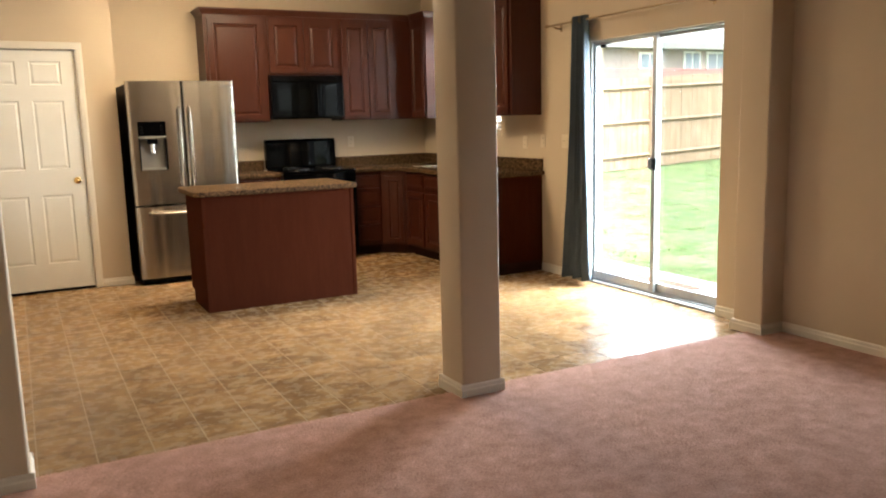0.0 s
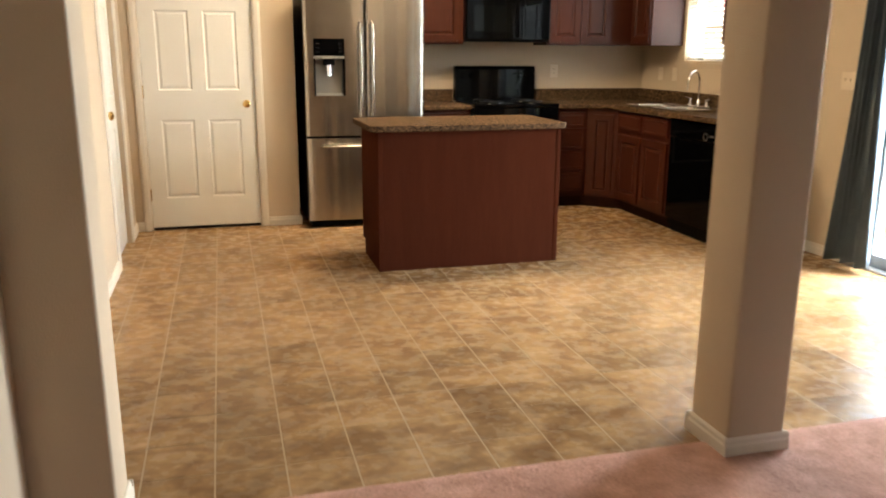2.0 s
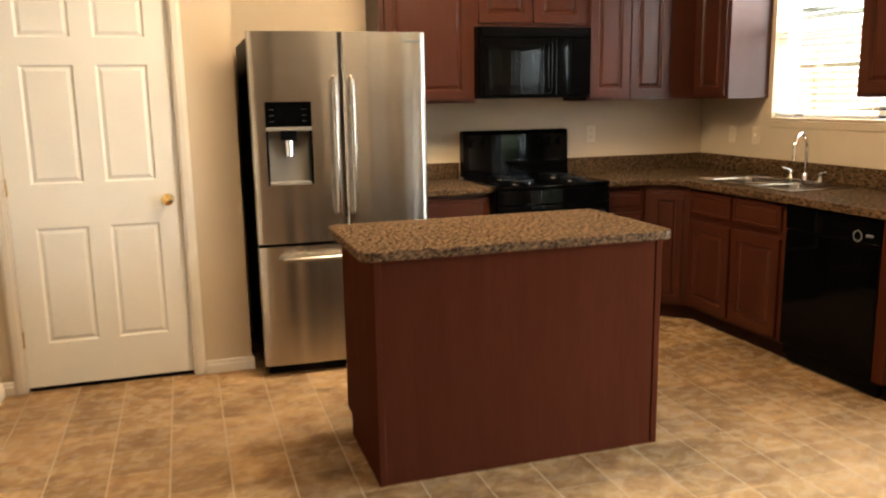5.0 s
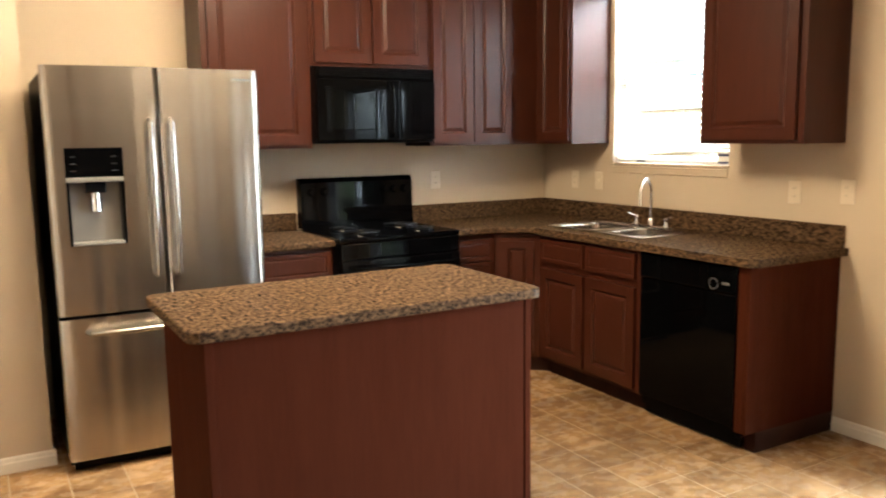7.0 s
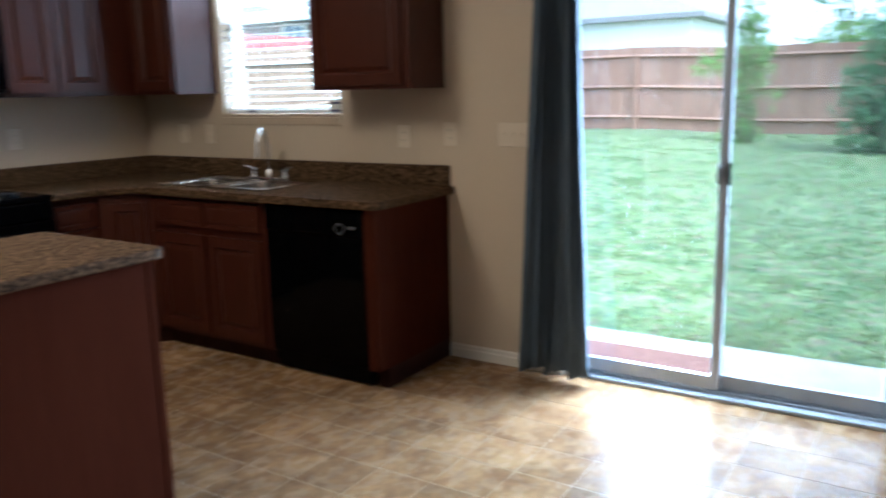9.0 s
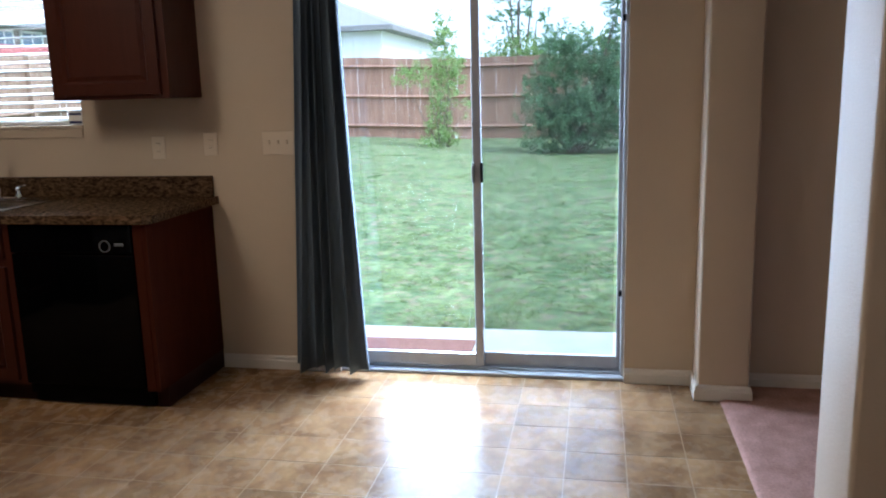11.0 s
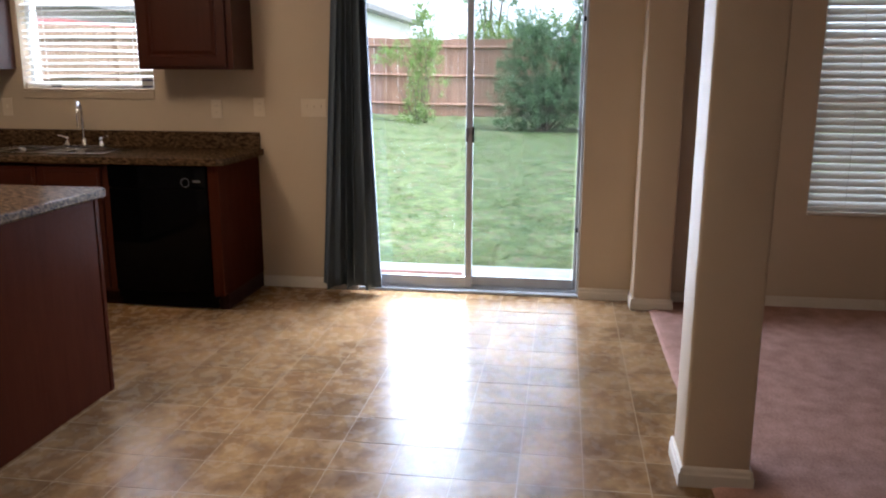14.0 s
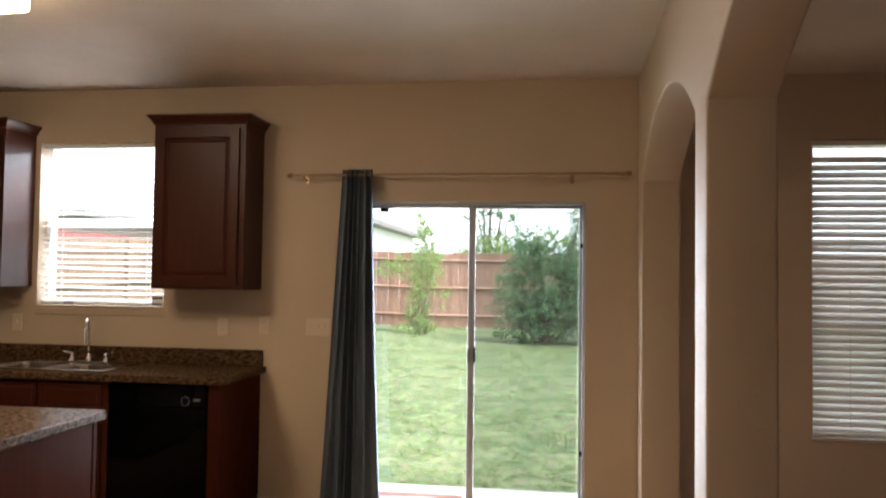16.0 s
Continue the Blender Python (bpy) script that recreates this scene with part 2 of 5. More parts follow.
LAMINATE = material("speckled_brown_laminate", (0.022, 0.0128, 0.0085), 0.20, second=(0.128, 0.075, 0.038), scale=105, detail=4, stretch=(0.7, 0.42, 1), spread=(0.37, 0.66),
                    spec=0.0, coat=0.15, fine=0.22, fine_scale=50)
STEEL = material("brushed_stainless_steel", (0.40, 0.355, 0.305), 0.25, 1.0, second=(0.43, 0.385, 0.335), scale=3, stretch=(1, 1, 3), brushed=0.8)
wavy(STEEL, (6, 6, 0.12), 1.0)
BAR_STEEL = material("polished_steel_bar", (0.46, 0.43, 0.39), 0.17, 1.0, second=(0.50, 0.47, 0.43), scale=20, rough2=0.26)
CHROME = material("polished_chrome", (0.75, 0.75, 0.75), 0.08, 1.0, rough2=0.15)
BRASS = material("polished_brass", (0.72, 0.50, 0.20), 0.16, 1.0, rough2=0.25)
BLACK = material("glossy_black_enamel", (0.0010, 0.0010, 0.0012), 0.03, second=(0.0018, 0.0018, 0.0020), rough2=0.06, spec=0.085)
BLACK_MATT = material("black_textured_plastic", (0.0020, 0.0020, 0.0023), 0.40, second=(0.003, 0.003, 0.0034), bump=0.1, bump_scale=300, spec=0.06)
DARK_GLASS = material("dark_oven_glass", (0.0015, 0.002, 0.0022), 0.02, second=(0.002, 0.0026, 0.0028), spec=0.17)
SILVER = material("grey_dispenser_plastic", (0.185, 0.172, 0.150), 0.38, 0.2, second=(0.215, 0.200, 0.178))
ALUMINIUM = material("grey_painted_aluminium", (0.33, 0.34, 0.35), 0.4, 0.5, second=(0.38, 0.39, 0.40), scale=9, rough2=0.5)
PLATE = material("almond_plastic", (0.59, 0.495, 0.37), 0.35, second=(0.62, 0.525, 0.40))
CLOTH = material("slate_blue_curtain_cloth", (0.084, 0.110, 0.140), 0.8, second=(0.105, 0.134, 0.168), scale=6, stretch=(1, 1, 0.3), bump=0.3, bump_scale=500, spec=0.3)
DIM_PRINT = material("unlit_display_symbol", (0.02, 0.02, 0.02), 0.3, second=(0.03, 0.03, 0.03))
PRINT = material("grey_print", (0.10, 0.10, 0.10), 0.4, second=(0.13, 0.13, 0.13))
NAVY = material("dark_blue_print", (0.02, 0.025, 0.09), 0.6, second=(0.025, 0.03, 0.10))
ROD = material("antique_brass_rod", (0.28, 0.20, 0.12), 0.35, 0.9, rough2=0.5)
SLAT = material("white_vinyl_slat", (0.78, 0.76, 0.72), 0.45, second=(0.81, 0.79, 0.75), scale=6)
VINYL = material("white_vinyl_frame", (0.72, 0.72, 0.70), 0.4, second=(0.76, 0.76, 0.74))
GLASS = glass_material("clear_glass")
NET = glass_material("insect_net", (0.86, 0.88, 0.88), 0.07)
TILE = material("mottled_tan_floor_tile", (0.156, 0.084, 0.037), 0.20, second=(0.325, 0.202, 0.098), scale=6.2, detail=4.5, stretch=(1, 1.15, 1), spread=(0.33, 0.67),
                bump=0.05, bump_scale=30, rough2=0.33, each=0.34, spec=0.065, warp=0.5, fine=0.15, fine_scale=26)
GROUT = material("cream_tile_joint", (0.30, 0.205, 0.115), 0.5, second=(0.36, 0.255, 0.15), scale=20)
CARPET = material("mauve_brown_carpet", (0.36, 0.200, 0.155), 0.95, second=(0.52, 0.312, 0.252), scale=11, detail=8, spread=(0.28, 0.72), bump=0.5, bump_scale=220,
                  spec=0.1, fine=0.16, fine_scale=95)
CONCRETE = material("pale_patio_concrete", (0.56, 0.54, 0.50), 0.85, second=(0.66, 0.64, 0.60), scale=5, bump=0.3, bump_scale=90)
BRICK_RED = material("red_brown_mat", (0.20, 0.085, 0.06), 0.9, second=(0.26, 0.11, 0.085), scale=40, bump=0.4, bump_scale=200)
SOIL = material("lawn_soil_and_grass", (0.070, 0.120, 0.042), 0.95, second=(0.155, 0.205, 0.078), scale=5.0, detail=10, spread=(0.36, 0.64), speck=(0.165, 0.150, 0.085), speck_scale=9.0, bump=0.3, bump_scale=60, fine=0.35, fine_scale=11)
BLADE = material("grass_blade", (0.085, 0.150, 0.046), 0.7, second=(0.190, 0.240, 0.088), scale=1.6, each=0.45, spec=0.2)
FENCE_RED = material("weathered_red_cedar", (0.225, 0.120, 0.078), 0.8, second=(0.30, 0.175, 0.12), scale=3, stretch=(4, 4, 0.7), bump=0.3, bump_scale=80, each=0.25)
FENCE_TAN = material("weathered_tan_cedar", (0.215, 0.140, 0.090), 0.8, second=(0.285, 0.200, 0.138), scale=3, stretch=(4, 4, 0.7), bump=0.3, bump_scale=80, each=0.2)
LEAF_A = material("light_green_leaf", (0.130, 0.235, 0.070), 0.6, second=(0.225, 0.330, 0.11), scale=2.5, each=0.35, spec=0.2)
LEAF_B = material("dark_green_leaf", (0.115, 0.215, 0.110), 0.6, second=(0.205, 0.325, 0.165), scale=2.5, each=0.45, spec=0.2)
BARK = material("grey_brown_bark", (0.10, 0.075, 0.055), 0.9, second=(0.15, 0.115, 0.085), scale=12, stretch=(3, 3, 1), bump=0.6, bump_scale=60)
SIDING = material("white_board_siding", (0.78, 0.78, 0.76), 0.7, second=(0.82, 0.82, 0.80), scale=6, stretch=(1, 1, 8), bump=0.2, bump_scale=20)
HOUSE_BRICK = material("grey_pink_brick_wall", (0.30, 0.24, 0.22), 0.85, second=(0.37, 0.31, 0.28), scale=9, bump=0.3, bump_scale=30)
ROOF = material("grey_roof_shingle", (0.17, 0.165, 0.16), 0.9, second=(0.24, 0.235, 0.23), scale=14, stretch=(1, 1, 4), bump=0.4, bump_scale=40)
RED_PAINT = material("faded_red_paint", (0.34, 0.10, 0.09), 0.7, second=(0.40, 0.14, 0.12), scale=6)
PANE_FAR = material("far_window_pane", (0.16, 0.20, 0.25), 0.08, second=(0.20, 0.25, 0.30))
translucent(SLAT, 0.06, (0.80, 0.77, 0.72))
translucent(LEAF_A, 0.35, (0.26, 0.38, 0.09))
translucent(BLADE, 0.3, (0.20, 0.30, 0.08))
translucent(LEAF_B, 0.35, (0.18, 0.32, 0.14))
LAMP = glow_material("warm_diffuser", (1.0, 0.80, 0.52), 5.8)
LAMP_DOME = glow_material("warm_frosted_dome", (1.0, 0.78, 0.48), 2.8)

# ---- setting ----
WX, WY, CZ = 4.572, 8.80, 2.755  # slider wall, range wall, ceiling
BACK, HALL = -2.6, -3.2


def wall_with_holes(name, x0, x1, y0, y1, holes, label):
    """A wall along y with openings (y0, y1, z0, z1), in upright strips."""
    bm = bmesh.new()
    cuts = sorted({y0, y1, *(h[0] for h in holes), *(h[1] for h in holes)})
    for a, b in zip(cuts, cuts[1:]):
        hole = next((h for h in holes if h[0] <= a and b <= h[1]), None)
        if hole is None:
            box(x0, x1, a, b, 0, CZ, bm=bm)
            continue
        if hole[2] > 0:
            box(x0, x1, a, b, 0, hole[2], bm=bm)
        box(x0, x1, a, b, hole[3], CZ, bm=bm)
    bmesh.ops.remove_doubles(bm, verts=bm.verts, dist=1e-4)
    return solid(name, bm, PAINT, label, "wall", kind="structure", at=(x0, y0, 0))


SL = (4.375, 5.805, 0.0, 1.985)       # sliding door opening
KW = (7.140, 8.065, 1.285, 2.395)     # kitchen window opening
LW = (1.540, 3.054, 0.600, 2.360)     # living room window opening
LD = (6.925, 7.685, 0.0, 2.05)        # door in the side wall
PD = (0.090, 0.901, 0.0, 2.055)       # pantry door, along x
SX, PY = -0.03, 8.055                 # side wall, pantry wall

wall_with_holes("wall_east", WX, WX + 0.16, BACK, WY + 0.12, [SL, KW, LW], "beige painted wall with the patio door and two windows")
solid("wall_north", box(1.205 - 0.11, WX, WY, WY + 0.12, 0, CZ), PAINT, "beige painted wall behind the range and counters", "wall", kind="structure")
bm = bmesh.new()
box(SX, PD[0], PY, PY + 0.11, 0, CZ, bm=bm)
box(PD[1], 1.205, PY, PY + 0.11, 0, CZ, bm=bm)
box(PD[0], PD[1], PY, PY + 0.11, PD[3], CZ, bm=bm)
box(1.095, 1.205, PY + 0.11, WY, 0, CZ, bm=bm)
bmesh.ops.remove_doubles(bm, verts=bm.verts, dist=1e-4)
solid("wall_pantry", bm, PAINT, "beige painted pantry wall round a white door", "wall", kind="structure")
wall_with_holes("wall_west", SX - 0.11, SX, 5.25, WY + 0.12, [LD], "beige painted side wall with a white door")
solid("wall_pantry_back", box(SX, 1.095, WY, WY + 0.12, 0, CZ), PAINT, "plain wall behind the pantry", "wall", kind="structure")
solid("wall_hall_north", box(HALL, SX, 5.25 - 0.11, 5.25, 0, CZ), PAINT, "beige painted hall wall", "wall", kind="structure")
solid("wall_hall_end", box(HALL - 0.12, HALL, 3.83, 5.25, 0, CZ), PAINT, "beige painted wall at the end of the hall", "wall", kind="structure")
solid("wall_closet_back", box(-1.0, -0.9, 5.25, WY + 0.12, 0, CZ), PAINT, "plain wall behind the side door", "wall", kind="structure")
solid("wall_living_west", box(-0.02, 0.09, BACK, 3.832, 0, CZ), PAINT, "beige painted living room wall", "wall", kind="structure")
solid("wall_south", box(-0.02, WX + 0.16, BACK - 0.12, BACK, 0, CZ), PAINT, "beige painted wall at the far end of the living room", "wall", kind="structure")

# the dividing wall with its two arches, a post between them
AY0, AY1, SPRING, RISE = 3.832, 4.057, 2.09, 0.30
POST = (2.247, 2.472)


def arch_line(a, b, n=18):
    half = (b - a) / 2
    r = (half * half + RISE * RISE) / (2 * RISE)
    return [(x, SPRING + math.sqrt(r * r - (x - (a + b) / 2) ** 2) - (r - RISE)) for x in (a + (b - a) * k / n for k in range(n + 1))]


def upright(outline, y0, y1, bm):
    front = [bm.verts.new((x, y0, z)) for x, z in outline]
    face = bm.faces.new(front)
    rest = bmesh.ops.extrude_face_region(bm, geom=[face])["geom"]
    bmesh.ops.translate(bm, vec=(0, y1 - y0, 0), verts=[v for v in rest if isinstance(v, bmesh.types.BMVert)])


bm = bmesh.new()
line_a, line_b = arch_line(0.307, POST[0]), arch_line(POST[1], 4.385)
upright([(HALL, 0), (0.307, 0)] + line_a + [(POST[0], 0), (POST[1], 0)] + line_b + [(4.385, 0), (WX, 0), (WX, CZ), (HALL, CZ)], AY0, AY1, bm)
bmesh.ops.recalc_face_normals(bm, faces=bm.faces)
edges = [e for e in bm.edges if abs(e.verts[0].co.y - e.verts[1].co.y) < 1e-5 and all(0.2 < v.co.x < 4.45 and v.co.z < 2.6 for v in e.verts) and not e.is_boundary
         and not all(v.co.z < 0.001 for v in e.verts)]
bmesh.ops.bevel(bm, geom=edges, offset=0.012, segments=3, profile=0.5, affect="EDGES")
solid("wall_arches", bm, PAINT, "beige painted dividing wall with two arches and a post", "wall", kind="structure", smooth=True)

solid("ceiling", box(HALL - 0.12, WX + 0.16, BACK - 0.12, WY + 0.12, CZ, CZ + 0.15), CEIL, "off-white textured ceiling", "ceiling", kind="structure")


# ---- trim ----
def skirting(name, x0, y0, x1, y1, nx, ny, h=0.072):
    """A moulded board along a wall from one end to the other, standing off by (nx, ny)."""
    bm = bmesh.new()
    profile = ((0, 0), (0.014, 0), (0.014, h * 0.62), (0.010, h * 0.72), (0.009, h * 0.9), (0.004, h), (0, h))
    ends = []
    for x, y in ((x0, y0), (x1, y1)):
        ends.append([bm.verts.new((x + nx * d, y + ny * d, z)) for d, z in profile])
    for k in range(len(profile)):
        j = (k + 1) % len(profile)
        bm.faces.new((ends[0][k], ends[0][j], ends[1][j], ends[1][k]))
    bm.faces.new(ends[0])
    bm.faces.new(ends[1][::-1])
    return solid(name, bm, TRIM, "white moulded baseboard along the wall", "baseboard", kind="structure")


T = 0.014
for x0, y0, x1, y1, nx, ny in (
        (WX, 4.057, WX, SL[0] - 0.0, -1, 0), (WX, SL[1], WX, 6.45, -1, 0), (WX, BACK, WX, AY0, -1, 0),
        (PD[1] + 0.062, PY, 1.205 + T, PY, 0, -1), (SX, PY, PD[0] - 0.062, PY, 0, -1), (1.205, PY, 1.205, 8.1, 1, 0),
        (SX, 5.14, SX, LD[0] - 0.062, 1, 0), (SX, LD[1] + 0.062, SX, PY, 1, 0),
        (0.09, BACK, 0.09, AY0, 1, 0), (0.09, AY0, 0.307 + T, AY0, 0, -1), (0.307, AY0, 0.307, AY1, 1, 0), (HALL, AY1, 0.307 + T, AY1, 0, 1),
        (POST[0] - T, AY0, POST[1] + T, AY0, 0, -1), (POST[0] - T, AY1, POST[1] + T, AY1, 0, 1), (POST[0], AY0, POST[0], AY1, -1, 0), (POST[1], AY0, POST[1], AY1, 1, 0),
        (4.385, AY0, 4.385, AY1, -1, 0), (4.385 - T, AY0, WX, AY0, 0, -1), (4.385 - T, AY1, WX, AY1, 0, 1),
        (HALL, 5.14, SX + T, 5.14, 0, -1), (HALL, AY1, HALL, 5.14, 1, 0), (0.09, BACK, WX, BACK, 0, 1)):
    skirting("baseboard", x0, y0, x1, y1, nx, ny)


def casing(name, axis, wall, a, b, top, out, w=0.06, t=0.016):
    """A moulded frame round a door in a wall; out: the side that it stands on."""
    def bar(u0, u1, z0, z1, bm):
        for inset, deep in ((0.0, t * 0.6), (0.012, t)):
            lo, hi = (u0 + inset, u1 - inset)
            d = (wall, wall + out * deep) if out > 0 else (wall - deep, wall)
            args = (lo, hi, *d) if axis == "x" else (*d, lo, hi)
            box(*args, z0, z1, 0.003, bm=bm)
    bm = bmesh.new()
    bar(a - w, a, 0, top - 0.001, bm)
    bar(b, b + w, 0, top - 0.001, bm)
    bar(a - w, b + w, top, top + w, bm)
    return solid(name, bm, TRIM, "white moulded door casing", "trim", kind="structure")


casing("trim", "x", PY, PD[0], PD[1], PD[3], -1)
casing("trim", "y", SX, LD[0], LD[1], LD[3], 1)


def six_panels(w, h):
    s, c = 0.112, 0.10
    cols = ((s, w / 2 - c / 2), (w / 2 + c / 2, w - s))
    rows = ((0.225, 0.815), (1.035, 1.61), (1.74, 1.935))
    return [(a, b, z0, z1) for a, b in cols for z0, z1 in rows]


def door_knob(parent, centre, out):
    """A round brass knob on a plate; out: the way that it faces."""
    c, d = Vector(centre), Vector(out)
    prof = ((0, 0.030), (0.006, 0.030), (0.010, 0.013), (0.030, 0.011), (0.038, 0.022), (0.050, 0.028), (0.060, 0.026), (0.067, 0.014), (0.069, 0.003))
    part("door_knob", tube([c + d * a for a, _ in prof], 0, 16, radii=[r for _, r in prof]), BRASS, parent, "polished brass knob", smooth=True)


def room_door(name, w, h, m, knob, out, hinges, label):
    at = m.translation
    ob = thing(name, at, label, "door", kind="structure")
    bm = panelled(w, h, 0.035, six_panels(w, h), 0.008, depth=0.009, lift=0.006, slope=0.022)
    bmesh.ops.transform(bm, matrix=m, verts=bm.verts)
    part("leaf", bm, WHITE, ob)
    door_knob(ob, knob, out)
    for p in hinges:
        part("hinge", tube([Vector(p) - Vector((0, 0, 0.045)), Vector(p) + Vector((0, 0, 0.045))], 0.006, 8), BRASS, ob, "small brass hinge")
    return ob


pantry_door = room_door("door_1", 0.805, 2.024, pose(PD[0] + 0.003, PY + 0.012, 0.024), (0.834, PY + 0.012, 0.955), (0, -1, 0),
          [(PD[0] + 0.002, PY + 0.006, z) for z in (0.28, 1.05, 1.82)], "white six-panel pantry door, closed, with a brass knob")
# an added black strip gives the shade in the gap under the leaf
part("bottom_seal", box(PD[0] + 0.004, PD[1] - 0.004, PY + 0.016, PY + 0.040, 0.003, 0.0235), BLACK_MATT, pantry_door, "black strip standing in for the shaded gap under the door")
room_door("door_2", 0.754, 2.03, pose(SX - 0.03, LD[0] + 0.003, 0.014, 0, 0, 90), (SX - 0.03, LD[0] + 0.07, 0.955), (1, 0, 0),
          [], "white six-panel side door, closed, with a brass knob")


# ---- patio door, windows ----
def patio_door():
    ob = thing("door_3", (4.65, 5.09, 0), "grey aluminium sliding glass patio door, closed", "patio door", kind="structure")
    y0, y1, z1 = SL[0], SL[1], SL[3]
    jamb, head = 0.016, 0.012
    frame_bm = bmesh.new()
    box(WX + 0.03, WX + 0.13, y0, y0 + jamb, 0, z1, 0.002, bm=frame_bm)
    box(WX + 0.03, WX + 0.13, y1 - jamb, y1, 0, z1, 0.002, bm=frame_bm)
    box(WX + 0.03, WX + 0.13, y0 + jamb, y1 - jamb, z1 - head, z1, 0.002, bm=frame_bm)
    part("outer_frame", frame_bm, ALUMINIUM, ob)
    sill = box(WX + 0.004, WX + 0.15, y0 + 0.002, y1 - 0.002, 0, 0.018, 0.003)
    box(WX + 0.055, WX + 0.063, y0 + jamb, y1 - jamb, 0.018, 0.030, bm=sill)
    box(WX + 0.095, WX + 0.103, y0 + jamb, y1 - jamb, 0.018, 0.030, bm=sill)
    part("threshold", sill, ALUMINIUM, ob, "grey aluminium threshold with two tracks")
    mid = 5.09
    # each panel: its ends, its place in the wall, the widths of the stiles at both ends
    for name, a, b, x, sa, sb in (("sliding_panel", mid - 0.026, y1 - jamb - 0.001, WX + 0.055, 0.042, 0.022), ("fixed_panel", y0 + jamb + 0.001, mid + 0.022, WX + 0.09, 0.020, 0.040)):
        bm = bmesh.new()
        box(x, x + 0.03, a, a + sa, 0.032, z1 - head - 0.001, 0.003, bm=bm)
        box(x, x + 0.03, b - sb, b, 0.032, z1 - head - 0.001, 0.003, bm=bm)
        box(x, x + 0.03, a + sa, b - sb, 0.032, 0.098, 0.003, bm=bm)
        box(x, x + 0.03, a + sa, b - sb, z1 - head - 0.022, z1 - head - 0.001, 0.003, bm=bm)
        panel = part(name, bm, ALUMINIUM, ob)
        pane = part("pane", box(x + 0.012, x + 0.018, a + sa - 0.004, b - sb + 0.004, 0.094, z1 - head - 0.018), GLASS, panel)
        pane.visible_shadow = False
    mesh_bm = box(WX + 0.128, WX + 0.1295, y0 + 0.05, mid + 0.01, 0.05, z1 - 0.05)
    screen = part("insect_screen", mesh_bm, NET, ob, "fine grey insect screen")
    screen.visible_shadow = False
    for y, mat, label in ((mid + 0.012, ALUMINIUM, "grey pull handle"), (mid - 0.030, BLACK_MATT, "black pull handle")):
        bm = box(WX + 0.038, WX + 0.056, y - 0.007, y + 0.007, 0.972, 1.068, 0.005, 2)
        box(WX + 0.020, WX + 0.039, y - 0.005, y + 0.005, 0.982, 1.058, 0.004, 2, bm=bm)
        part("pull_handle", bm, mat, ob, label)
    part("latch_block", box(WX + 0.03, WX + 0.055, 5.63, 5.68, 1.925, 1.95, 0.003), BLACK_MATT, ob, "small black latch")
    for z in (0.42, 1.70):
        part("bumper", box(WX + 0.028, WX + 0.05, y0 + jamb, y0 + jamb + 0.014, z, z + 0.03, 0.003), BLACK_MATT, ob, "small black bumper")


def sash_window(name, hole, label, rail):
    y0, y1, z0, z1 = hole
    ob = thing(name, (WX + 0.1, (y0 + y1) / 2, z0), label, "window", kind="structure")
    x0, x1 = WX + 0.085, WX + 0.15
    bm = bmesh.new()
    for a in ((x0, x1, y0, y0 + 0.035, z0, z1), (x0, x1, y1 - 0.035, y1, z0, z1), (x0, x1, y0 + 0.035, y1 - 0.035, z0, z0 + 0.04), (x0, x1, y0 + 0.035, y1 - 0.035, z1 - 0.035, z1)):
        box(*a, 0.003, bm=bm)
    part("window_frame", bm, VINYL, ob)
    part("meeting_rail", box(x0 - 0.006, x1 - 0.01, y0 + 0.035, y1 - 0.035, rail - 0.022, rail + 0.022, 0.003), VINYL, ob)
    for a, b in ((z0 + 0.038, rail - 0.02), (rail + 0.02, z1 - 0.033)):
        pane = part("pane", box(x0 + 0.03, x0 + 0.035, y0 + 0.033, y1 - 0.033, a, b), GLASS, ob)
        pane.visible_shadow = False
    return ob


